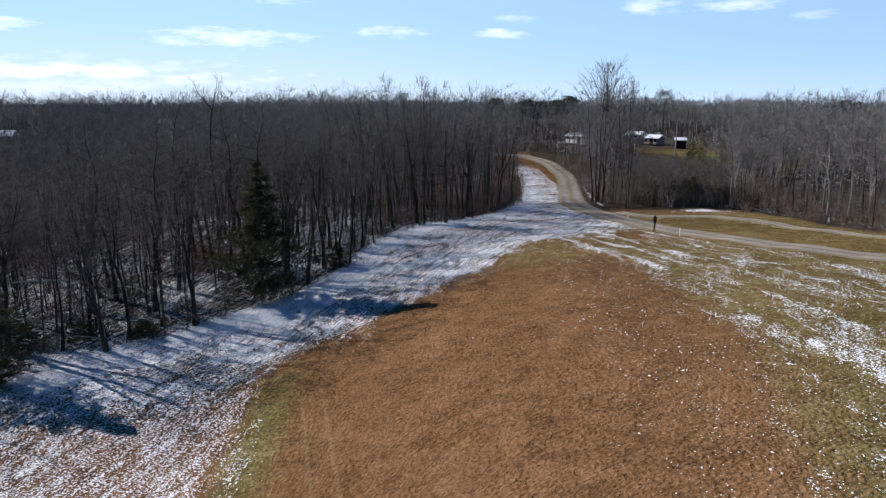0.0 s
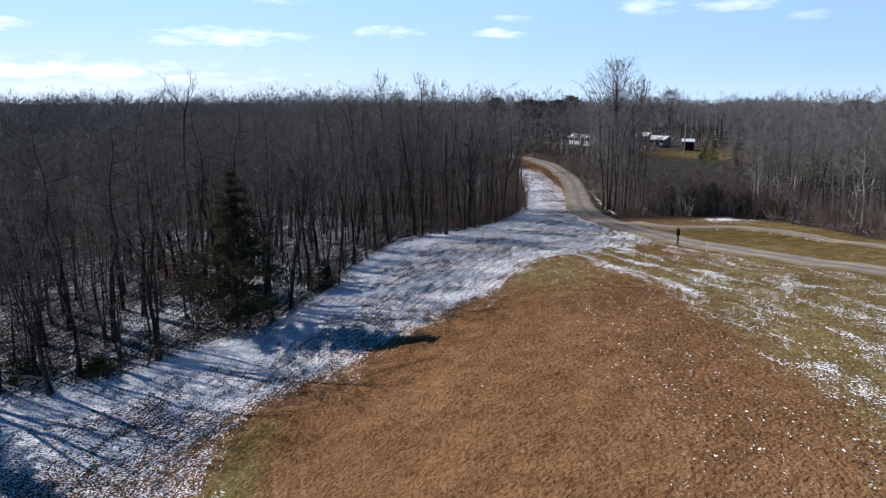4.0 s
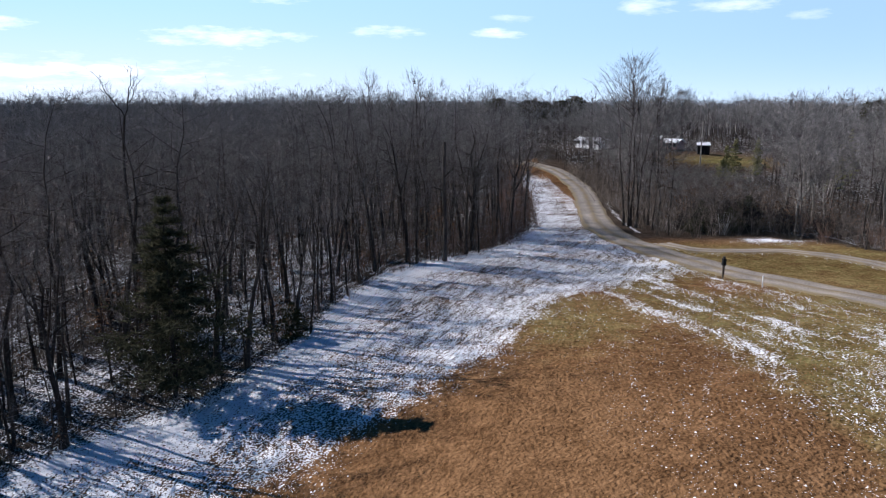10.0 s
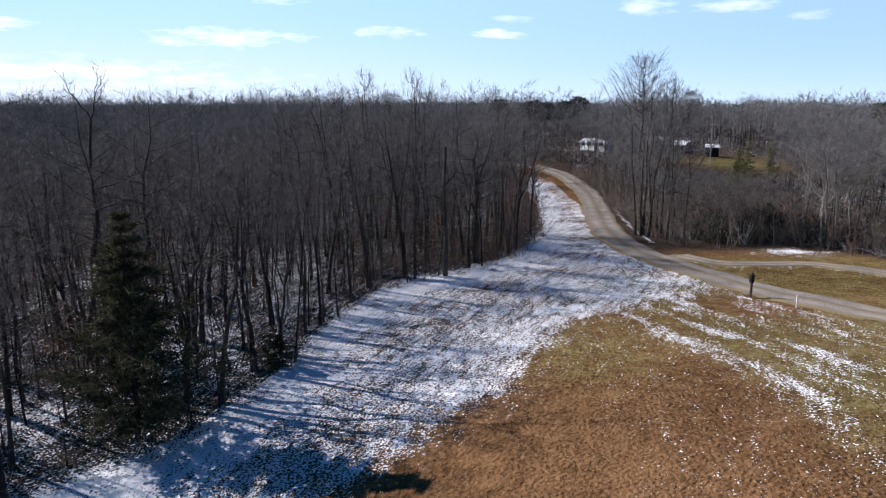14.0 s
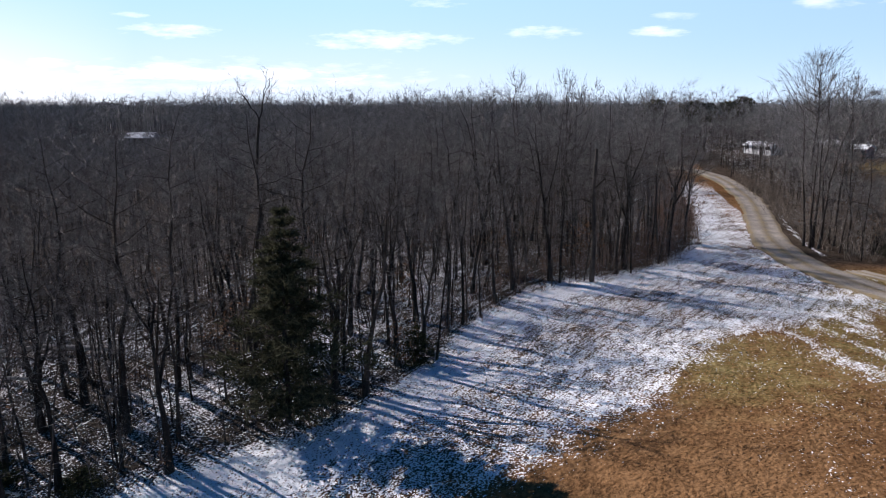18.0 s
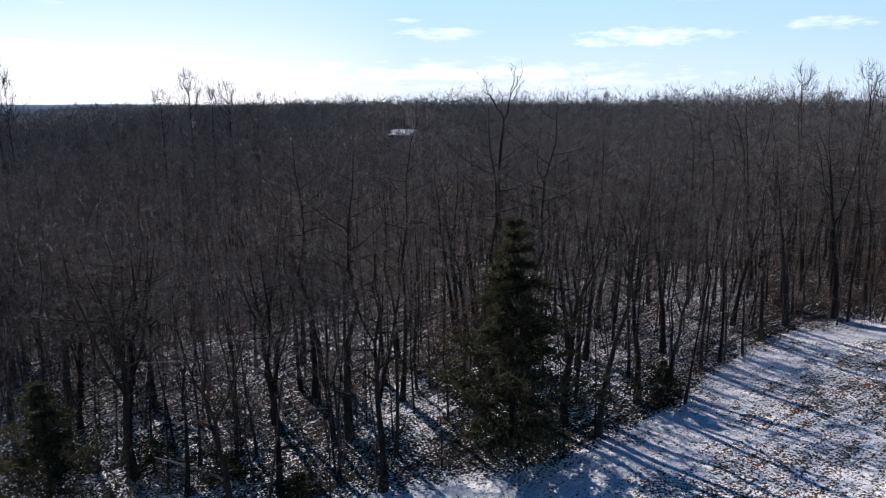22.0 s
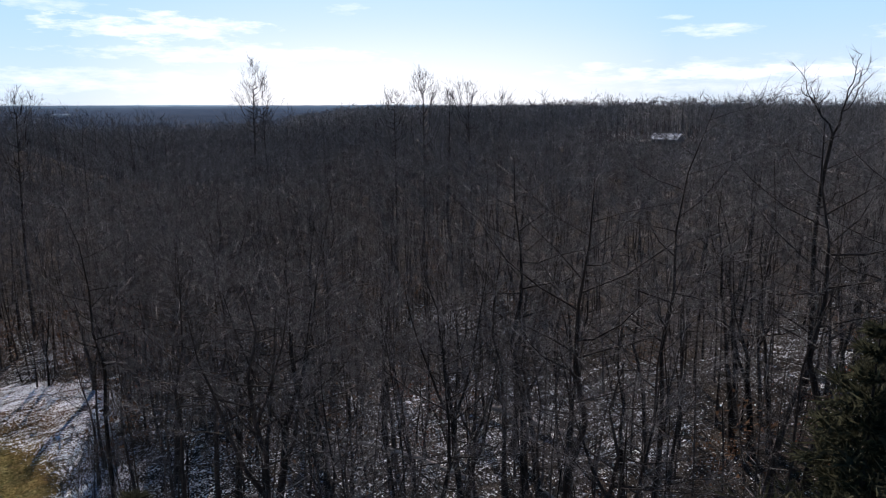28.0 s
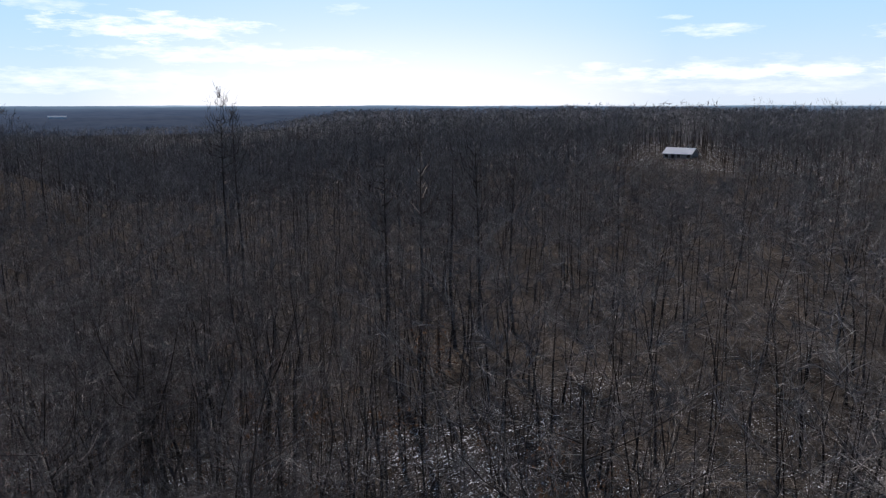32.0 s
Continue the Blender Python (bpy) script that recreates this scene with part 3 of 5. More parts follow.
# ---------------------------------------------------------------- road
def road_material():
    m, nodes, links, bsdf = material("gravel")
    P = nodes.new("ShaderNodeTexCoord").outputs["Object"]
    a = nodes.new("ShaderNodeAttribute")
    a.attribute_name = "across"
    big, fine = noise_node(nodes, links, P, 0.5, 5), noise_node(nodes, links, P, 9.0, 5, 0.7)
    s = nodes.new("ShaderNodeMath")
    s.operation = "MULTIPLY_ADD"
    s.inputs[1].default_value = 0.5
    links.new(fine.outputs[0], s.inputs[0])
    hb = nodes.new("ShaderNodeMath")
    hb.operation = "MULTIPLY"
    hb.inputs[1].default_value = 0.5
    links.new(big.outputs[0], hb.inputs[0])
    links.new(hb.outputs[0], s.inputs[2])
    stone = ramp(nodes, [(0.36, (0.13, 0.112, 0.093)), (0.5, (0.265, 0.23, 0.194)), (0.64, (0.42, 0.375, 0.325))])
    links.new(s.outputs[0], stone.inputs[0])
    weed = ramp(nodes, [(0.36, (0.1, 0.075, 0.035)), (0.6, (0.24, 0.18, 0.09))])
    links.new(s.outputs[0], weed.inputs[0])
    wear = nodes.new("ShaderNodeMath")
    wear.operation = "MULTIPLY_ADD"
    wear.inputs[1].default_value, wear.inputs[2].default_value = 1.6, -0.8
    links.new(big.outputs[0], wear.inputs[0])
    f = nodes.new("ShaderNodeMath")
    f.operation, f.use_clamp = "ADD", True
    links.new(a.outputs["Fac"], f.inputs[0])
    links.new(wear.outputs[0], f.inputs[1])
    mx = nodes.new("ShaderNodeMixRGB")
    links.new(f.outputs[0], mx.inputs[0])
    links.new(stone.outputs[0], mx.inputs[1])
    links.new(weed.outputs[0], mx.inputs[2])
    links.new(mx.outputs[0], bsdf.inputs["Base Color"])
    bsdf.inputs["Roughness"].default_value = 0.95
    bn = nodes.new("ShaderNodeBump")
    bn.inputs["Strength"].default_value, bn.inputs["Distance"].default_value = 0.7, 0.04
    links.new(fine.outputs[0], bn.inputs["Height"])
    links.new(bn.outputs[0], bsdf.inputs["Normal"])
    return m


def build_road(name, pts, wide, label, category, mat):
    seg = np.r_[0, np.cumsum(np.hypot(*np.diff(pts, axis=0).T))]
    s = np.arange(0, seg[-1], 0.8)
    cx, cy = np.interp(s, seg, pts[:, 0]), np.interp(s, seg, pts[:, 1])
    tx, ty = np.gradient(cx), np.gradient(cy)
    ln = np.hypot(tx, ty)
    nxv, nyv = -ty / ln, tx / ln
    offs = np.array([-2.35, -1.9, -1.5, -0.9, -0.35, 0, 0.35, 0.9, 1.5, 1.9, 2.35]) * wide
    lift = np.array([-0.10, 0.045, 0.04, 0.0, 0.05, 0.065, 0.05, 0.0, 0.04, 0.045, -0.10]) + 0.06
    weed = np.array([1, 0.8, 0.2, -0.25, 0.5, 0.85, 0.5, -0.25, 0.2, 0.8, 1.0])
    verts, faces, wv = [], [], []
    k = len(offs)
    for i in range(len(s)):
        base = float(np.mean(land(cx[i] + nxv[i] * offs[[1, 5, 9]], cy[i] + nyv[i] * offs[[1, 5, 9]])))
        for o, l, w in zip(offs, lift, weed):
            j = 0.26 * wide * float(lattice(s[i] / 1.7 + 50, np.array(o), 41)) if abs(o) > 1.8 * wide else 0
            x, y = cx[i] + nxv[i] * (o + j), cy[i] + nyv[i] * (o + j)
            verts.append((x, y, 0.5 * base + 0.5 * float(land(x, y)) + l))
            wv.append(w)
    for i in range(len(s) - 1):
        for j in range(k - 1):
            a = i * k + j
            faces.append((a, a + k, a + k + 1, a + 1))
    me = mesh_from(name, verts, faces, mat, True)
    me.attributes.new("across", "FLOAT", "POINT").data.foreach_set("value", np.array(wv, np.float32))
    return tagged(new(name, me), label, category, kind="structure")


GRAVEL = road_material()
build_road("road", ROAD_FINE, 0.82, "narrow two-rut gravel farm road with grassy crown", "road", GRAVEL)
build_road("track", smooth_line(TRACK), 0.42, "faint pale gravel track round the small far field", "track", GRAVEL)


# ---------------------------------------------------------------- trees
class Wood:
    """Collects tubes and spikes as arrays."""

    def __init__(self):
        self.v, self.f, self.n = [], [], 0

    def tube(self, pts, radii, sides):
        pts, k = np.asarray(pts, float), len(pts)
        d = np.gradient(pts, axis=0)
        d /= np.linalg.norm(d, axis=1, keepdims=True) + 1e-9
        ref = np.array([1.0, 0.13, 0.07]) if abs(d[0][0]) < 0.8 else np.array([0.1, 1.0, 0.1])
        a = np.cross(d, ref)
        a /= np.linalg.norm(a, axis=1, keepdims=True) + 1e-9
        b = np.cross(d, a)
        t = np.arange(sides) * 2 * np.pi / sides
        ring = a[:, None] * np.cos(t)[None, :, None] + b[:, None] * np.sin(t)[None, :, None]
        v = pts[:, None] + ring * np.asarray(radii)[:, None, None]
        self.v.append(v.reshape(-1, 3))
        i, j = np.meshgrid(np.arange(k - 1), np.arange(sides), indexing="ij")
        p, q = i * sides + j, i * sides + (j + 1) % sides
        f = np.concatenate([np.stack([p, q, q + sides], -1).reshape(-1, 3), np.stack([p, q + sides, p + sides], -1).reshape(-1, 3)])
        self.f.append(f + self.n)
        self.n += k * sides

    def spikes(self, p0, p1, r):
        p0, p1 = np.asarray(p0, float), np.asarray(p1, float)
        d = p1 - p0
        a = np.cross(d, np.array([0.31, 0.73, 0.21]))
        a /= np.linalg.norm(a, axis=1, keepdims=True) + 1e-9
        b = np.cross(d / (np.linalg.norm(d, axis=1, keepdims=True) + 1e-9), a)
        r = np.broadcast_to(np.asarray(r, float).reshape(-1, 1), (len(p0), 1))
        v = np.stack([p0 + a * r, p0 - a * r * 0.5 + b * r * 0.87, p0 - a * r * 0.5 - b * r * 0.87, p1], 1).reshape(-1, 3)
        base = np.arange(len(p0))[:, None] * 4
        f = (base[:, :, None] + np.array([[0, 1, 3], [1, 2, 3], [2, 0, 3]])[None]).reshape(-1, 3)
        self.v.append(v)
        self.f.append(f + self.n)
        self.n += len(v)

    def blades(self, p0, p1, r, rng):
        """Twigs as single slim triangles, each turned its own way."""
        d = p1 - p0
        a = np.cross(d, rng.normal(size=d.shape))
        a /= np.linalg.norm(a, axis=1, keepdims=True) + 1e-9
        self.v.append(np.stack([p0 + a * r, p0 - a * r, p1], 1).reshape(-1, 3))
        self.f.append(np.arange(len(p0) * 3).reshape(-1, 3) + self.n)
        self.n += len(p0) * 3

    def flakes(self, c, size, rng, flat=0.0):
        """Small leaf-like triangles of random tilt."""
        n = len(c)
        u, w = rng.normal(size=(n, 3)), rng.normal(size=(n, 3))
        u[:, 2] *= 1 - flat
        w[:, 2] *= 1 - flat
        u /= np.linalg.norm(u, axis=1, keepdims=True)
        w /= np.linalg.norm(w, axis=1, keepdims=True)
        s = np.asarray(size).reshape(-1, 1)
        self.v.append(np.stack([c - u * s, c + u * s, c + w * s * 1.3], 1).reshape(-1, 3))
        self.f.append(np.arange(n * 3).reshape(-1, 3) + self.n)
        self.n += n * 3

    def arrays(self):
        return np.concatenate(self.v), np.concatenate(self.f)


def bare_tree(seed, h, spread, limbs, subs, twigs, start=0.4, twig_r=0.011, lean=0.05, fork=False, trunk_r=None, sides=6, twig_len=0.75, rise=(0.1, 0.75), dead=5, wild=0.7):
    """Bole and limbs, and the twigs, of a leafless tree h metres high at the origin. Limbs leave low and curve upward."""
    rng = np.random.default_rng(seed)
    bole, fine = Wood(), Wood()
    r0 = trunk_r or 0.0068 * h + 0.02
    near = sides > 4
    k = 9 if near else 5
    z = np.linspace(-0.25, h * 0.95, k)
    bend = np.cumsum(rng.normal(0, (0.02 if near else 0.026) * h, (k, 2)), axis=0) * np.linspace(0, 1, k)[:, None] + np.outer(z, rng.normal(0, lean, 2))
    pts = np.column_stack([bend, z])
    rad = r0 * (1 - 0.95 * np.linspace(0, 1, k) ** 0.8)
    rad[0] *= 1.35
    bole.tube(pts, rad, sides)
    leaders = [(pts, rad, start, limbs)]
    if fork:
        an0 = rng.uniform(0, 6.28)
        for s in range(3):
            b0 = int(k * rng.uniform(0.4, 0.6))
            n2 = 6
            u = np.linspace(0, 1, n2)
            an = an0 + s * 2.1 + rng.uniform(-0.4, 0.4)
            reach = spread * rng.uniform(0.45, 0.8)
            top = (h * rng.uniform(0.86, 0.98) - pts[b0][2])
            out = np.column_stack([np.cos(an) * reach * u ** 0.7, np.sin(an) * reach * u ** 0.7, top * u])
            p2 = pts[b0] + out + np.cumsum(rng.normal(0, 0.09, (n2, 3)), axis=0) * u[:, None]
            r2 = rad[b0] * 0.75 * (1 - 0.88 * u)
            bole.tube(p2, r2, 5 if near else 3)
            leaders.append((p2, r2, 0.3, max(4, limbs // 2)))
    starts, ends, ways = [], [], []
    for bp, br, st, nl in leaders:
        m = len(bp)
        for i in range(nl):
            f = st + (0.985 - st) * (i + rng.uniform(0.1, 0.9)) / nl
            x = f * (m - 1)
            j = min(int(x), m - 2)
            o = bp[j] + (bp[j + 1] - bp[j]) * (x - j)
            ro = br[j] + (br[j + 1] - br[j]) * (x - j)
            rel = (f - st) / (1 - st)
            length = spread * (0.34 + 0.8 * math.sin(math.pi * (0.16 + 0.74 * rel))) * rng.uniform(0.65, 1.2)
            az, el = i * 2.4 + rng.uniform(-0.5, 0.5), rng.uniform(*rise)
            path = [o]
            for q in range(3):
                path.append(path[-1] + length / 3 * np.array([math.cos(az) * math.cos(el), math.sin(az) * math.cos(el), math.sin(el)]))
                el, az = min(1.35, el + rng.uniform(-0.12, 0.36)), az + rng.normal(0, 0.28)
            path = np.array(path)
            rl = max(0.009, min(ro * 0.6, 0.013 * length + 0.01)) * (1 - 0.8 * np.linspace(0, 1, 4))
            if near:
                bole.tube(path, rl, 4)
            elif sides == 4:
                bole.spikes(path[[0, 1]], path[[2, 3]], rl[[0, 1]])
            else:
                bole.spikes(path[:1], path[3:], rl[0])
                path = path[0] + np.outer(np.linspace(0, 1, 4), path[3] - path[0])
            for s in range(subs):
                u = 0.22 + 0.78 * (s + rng.uniform(0, 1)) / subs
                xx = u * 3
                jj2 = min(int(xx), 2)
                seg = path[jj2 + 1] - path[jj2]
                so = path[jj2] + seg * (xx - jj2)
                d = seg / np.linalg.norm(seg) + rng.normal(0, 0.7 * wild, 3) + np.array([0, 0, 0.12])
                d /= np.linalg.norm(d)
                sl = length * rng.uniform(0.22, 0.46) * (1.15 - 0.45 * u)
                starts.append(so)
                ends.append(so + d * sl)
                ways.append(d)
    for _ in range(dead if sides > 3 else 0):
        zz = h * rng.uniform(0.12, start)
        o = np.array([np.interp(zz, z, pts[:, 0]), np.interp(zz, z, pts[:, 1]), zz])
        an = rng.uniform(0, 6.28)
        e = o + np.array([math.cos(an), math.sin(an), rng.uniform(-0.3, 0.5)]) * rng.uniform(0.4, 1.5)
        fine.spikes([o], [e], 0.018)
        starts.append(o + (e - o) * 0.4)
        ends.append(e)
        ways.append((e - o) / np.linalg.norm(e - o))
    a, e, dd = np.array(starts), np.array(ends), np.array(ways)
    if near:
        mid = a + (e - a) * 0.55 + rng.normal(0, 0.06, a.shape)
        fine.spikes(a, mid, twig_r * 2.3)
        fine.spikes(mid, e, twig_r * 1.5)
    else:
        fine.blades(a, e, twig_r * 1.5, rng)
    for _ in range(twigs):
        u = rng.uniform(0.1, 1.0, (len(a), 1))
        o = a + (e - a) * u
        w = dd + rng.normal(0, wild, dd.shape) + np.array([0, 0, 0.08])
        w /= np.linalg.norm(w, axis=1, keepdims=True)
        fine.blades(o, o + w * rng.uniform(0.4, 1.2, (len(a), 1)) * twig_len, twig_r, rng)
    (v1, f1), (v2, f2) = bole.arrays(), fine.arrays()
    grow = np.array([1, 1, h / max(v2[:, 2].max(), v1[:, 2].max())])
    return (v1 * grow, f1), (v2 * grow, f2)


def crown_tree(seed, h, cr, limbs, twigs, twig_r, trunk_r, start, twig_len, sides=3):
    """A leafless tree for the distance: a slim bole, ascending limbs and a rounded crown filled with fine twigs that fan outward."""
    g = np.random.default_rng(seed)
    bole, fine = Wood(), Wood()
    z = np.linspace(-0.25, h * 0.9, 4)
    pts = np.column_stack([np.cumsum(g.normal(0, 0.012 * h, (4, 2)), axis=0), z])
    bole.tube(pts, trunk_r * np.array([1.2, 0.8, 0.45, 0.1]), sides)

    def axis(zz):
        return np.column_stack([np.interp(zz, z, pts[:, 0]), np.interp(zz, z, pts[:, 1]), zz])

    def inside(n, shell):
        t = g.uniform(0, 1, n)
        an = g.uniform(0, 6.283, n)
        lump = 1 + 0.22 * np.sin(an * 2 + seed) + 0.15 * np.sin(an * 3 + 9 * t)
        rr = cr * np.sin(np.pi * (0.1 + 0.84 * t)) ** 0.75 * g.uniform(0, 1, n) ** shell * lump
        return axis(h * (start + (0.98 - start) * t)) + np.column_stack([np.cos(an) * rr, np.sin(an) * rr, np.zeros(n)])

    e = inside(limbs, 0.5)
    o = axis(np.maximum(h * start * 0.75, e[:, 2] - np.hypot(e[:, 0], e[:, 1]) * g.uniform(0.8, 1.6, limbs)))
    kink = o + (e - o) * 0.5 + np.column_stack([(e - o)[:, :2] * 0.14, np.full(limbs, -0.02 * h)])
    bole.spikes(o, kink + (e - kink) * 0.12, trunk_r * 0.4)
    bole.spikes(kink, e, trunk_r * 0.26)
    first_n = limbs * 5

    def shoot(base, n, length, spray):
        d = base - axis(base[:, 2] - 0.16 * h)
        d = d / (np.linalg.norm(d, axis=1, keepdims=True) + 1e-9) + g.normal(0, spray, (n, 3))
        d /= np.linalg.norm(d, axis=1, keepdims=True)
        return base + d * length * g.uniform(0.6, 1.35, (n, 1))

    pick = g.integers(limbs, size=first_n)
    u = g.uniform(0, 1, (first_n, 1))
    p = kink[pick] + (e[pick] - kink[pick]) * u
    q = shoot(p, first_n, cr * 0.42, 0.45)
    fine.blades(p, q, twig_r * 1.5, g)
    loose = twigs * 6 // 10
    pick = g.integers(first_n, size=twigs - loose)
    p2 = np.concatenate([p[pick] + (q[pick] - p[pick]) * g.uniform(0.1, 1.0, (twigs - loose, 1)), inside(loose, 0.6) * np.array([0.94, 0.94, 0.98])])
    fine.blades(p2, shoot(p2, twigs, twig_len * 0.85, 0.4), twig_r, g)
    (v1, f1), (v2, f2) = bole.arrays(), fine.arrays()
    grow = np.array([1, 1, h / v2[:, 2].max()])
    return (v1 * grow, f1), (v2 * grow, f2)


def joined(*pairs):
    v, f, n = [], [], 0
    for a, b in pairs:
        v.append(a)
        f.append(b + n)
        n += len(a)
    return np.concatenate(v), np.concatenate(f)


def part(name, mesh, parent, label=""):
    ob = new(name, mesh)
    ob.parent = parent
    if label:
        tagged(ob, label)
    return ob


def tree_thing(name, arrays, mats, label, category, group="", parts=("trunk", "crown")):
    e = new(name)
    tagged(e, label, category, group)
    for p, (v, f), m in zip(parts, arrays, mats):
        part(p, mesh_from(p, v, f, m, p in ("trunk",)), e)
    return e


def stand(x, y, turn=0.0, size=1.0):
    return Matrix.Translation((x, y, float(land(x, y)))) @ Matrix.Rotation(turn, 4, "Z") @ Matrix.Scale(size, 4)


def place(ob, x, y, turn=0.0):
    ob.matrix_world = stand(x, y, turn)
    return ob


rng = np.random.default_rng(7)


def clear_view(x, y):
    """Greatest height for a tree: low growth only between the field and the farm buildings."""
    az = np.degrees(np.arctan2(x, y - 8))
    d = np.hypot(x, y - 8)
    top = np.where((az > 15.5) & (az < 22.0) & (d > 70) & (d < 175) & (x > 18), 14.2 - d * 0.062, 99)
    hx, hy = -136.0, 225.5
    ax, ay = 120 / 224.0, -190 / 224.0
    s = (x - hx) * ax + (y - hy) * ay
    off = np.abs((x - hx) * ay - (y - hy) * ax)
    top = np.minimum(top, np.where((s > -6) & (s < 150) & (off < 9), 5.3 + np.maximum(s, 0) * 0.043, 99))
    return top - land(x, y)


def scatter(x0, x1, y0, y1, spacing, seed, keep):
    r = np.random.default_rng(seed)
    xs, ys = np.meshgrid(np.arange(x0, x1, spacing), np.arange(y0, y1, spacing))
    p = np.column_stack([xs.ravel(), ys.ravel()]) + r.uniform(-0.48, 0.48, (xs.size, 2)) * spacing
    p = p[keep(p[:, 0], p[:, 1])]
    r.shuffle(p)
    return p


# single trees of the near edge, each a thing
KINDS = [bare_tree(100 + i, h, sp, li, 6, 10, st, 0.0045, fork=fk, trunk_r=tr * 1.05, lean=ln * 1.3) for i, (h, sp, li, st, fk, tr, ln) in enumerate([
    (12.5, 2.7, 16, 0.46, False, 0.12, 0.04), (11.0, 2.1, 15, 0.4, False, 0.08, 0.06), (14.0, 3.0, 17, 0.5, False, 0.17, 0.03), (9.5, 2.2, 13, 0.32, False, 0.065, 0.08),
    (12.4, 2.7, 12, 0.46, True, 0.18, 0.04), (13.4, 2.3, 16, 0.5, False, 0.115, 0.05), (8.0, 1.8, 13, 0.25, False, 0.05, 0.1), (12.0, 2.9, 13, 0.42, True, 0.2, 0.06), (10.4, 2.0, 14, 0.4, False, 0.07, 0.07)])]
near_label = "slender leafless hardwood tree with grey-brown bark at the wood's edge"
bases = [tree_thing("bare_tree", k, (BARK, TWIG), near_label, "tree", "trees of the wood's edge") for k in KINDS]


def near_keep(x, y):
    lw = left_wood(x, y)
    depth = from_line(EDGE, x, y)
    return (lw > 0.3) & (depth < 17) & (x > -58) & (y < 98)


NO_GO = [(-14.1, 53.0, 2.0), (-12.6, 50.0, 2.6), (-11.0, 52.5, 1.5), (-26.5, 40.3, 1.6), (-8.9, 59.2, 1.0), (-21.2, 67, 1.5)]


def free(p):
    return all(math.hypot(p[0] - a, p[1] - b) > c for a, b, c in NO_GO)


edge_pts = [p for p in scatter(-60, 16, 40, 100, 2.35, 5, near_keep) if free(p)]
edge_pts.sort(key=lambda p: float(from_line(EDGE, p[0], p[1])) + 0.12 * abs(p[0] + 14))
near_pts, rest_pts = edge_pts[:255], edge_pts[255:]
used = set()
for n, (x, y) in enumerate(near_pts):
    i = int(rng.integers(len(bases)))
    size = float(np.clip(rng.normal(0.93, 0.14), 0.6, 1.15) + 0.1 * lattice(x / 9, y / 9, 61))
    m = stand(x, y, float(rng.uniform(0, 6.28)), size)
    if i not in used:
        used.add(i)
        bases[i].matrix_world = m
    else:
        copy_thing(bases[i], Matrix.Translation(m.translation) @ m.to_quaternion().to_matrix().to_4x4()).scale = (size, size, size)

# tall trees that stand above the rest: place, height of the top above the datum, reach, where the crown begins, forked
TALL = [(-2.8, 86.8, 18.9, 2.5, 0.6, False), (-1.4, 90.0, 18.3, 3.6, 0.6, True), (-6.7, 92.0, 19.2, 2.4, 0.6, False), (-10.5, 95.0, 17.6, 2.8, 0.6, True),
        (-4.6, 96.0, 17.8, 2.0, 0.6, True), (26.2, 119.5, 22.9, 4.2, 0.66, True), (30.8, 121.0, 19.9, 3.0, 0.62, True), (22.6, 96.0, 18.3, 2.6, 0.5, True), (60.0, 200.0, 20.6, 4.6, 0.55, True),
        (-85.9, 71.1, 21.6, 2.2, 0.58, True), (-87.0, 72.6, 19.4, 1.8, 0.6, False), (-73.0, 45.5, 17.6, 2.2, 0.55, True), (-54.4, 70.7, 18.9, 2.4, 0.6, True),
        (-57.3, 70.0, 17.7, 1.8, 0.62, True), (-57.0, 76.5, 17.6, 1.6, 0.6, False), (-58.6, 80.2, 18.4, 2.6, 0.6, True), (-58.0, 83.4, 17.9, 2.4, 0.6, True), (39.0, 148.0, 18.0, 3.4, 0.55, True)]
for n, (x, y, top, sp, st, fk) in enumerate(TALL):
    far_off = math.hypot(x, y - 25)
    h = top - float(land(x, y))
    arr = crown_tree(330 + n, h, sp * (1.0 if fk else 0.8), (34 if sp < 4.2 else 60) if fk else 20, (900 if sp < 4.2 else 2600) if fk else 500, 0.004 + 0.00013 * far_off, 0.0085 * h, st, 0.8, 6)
    place(tree_thing("tall_tree", arr, (BARK, TWIG), "tall leafless hardwood rising above the surrounding wood", "tree", "tall trees"), x, y)


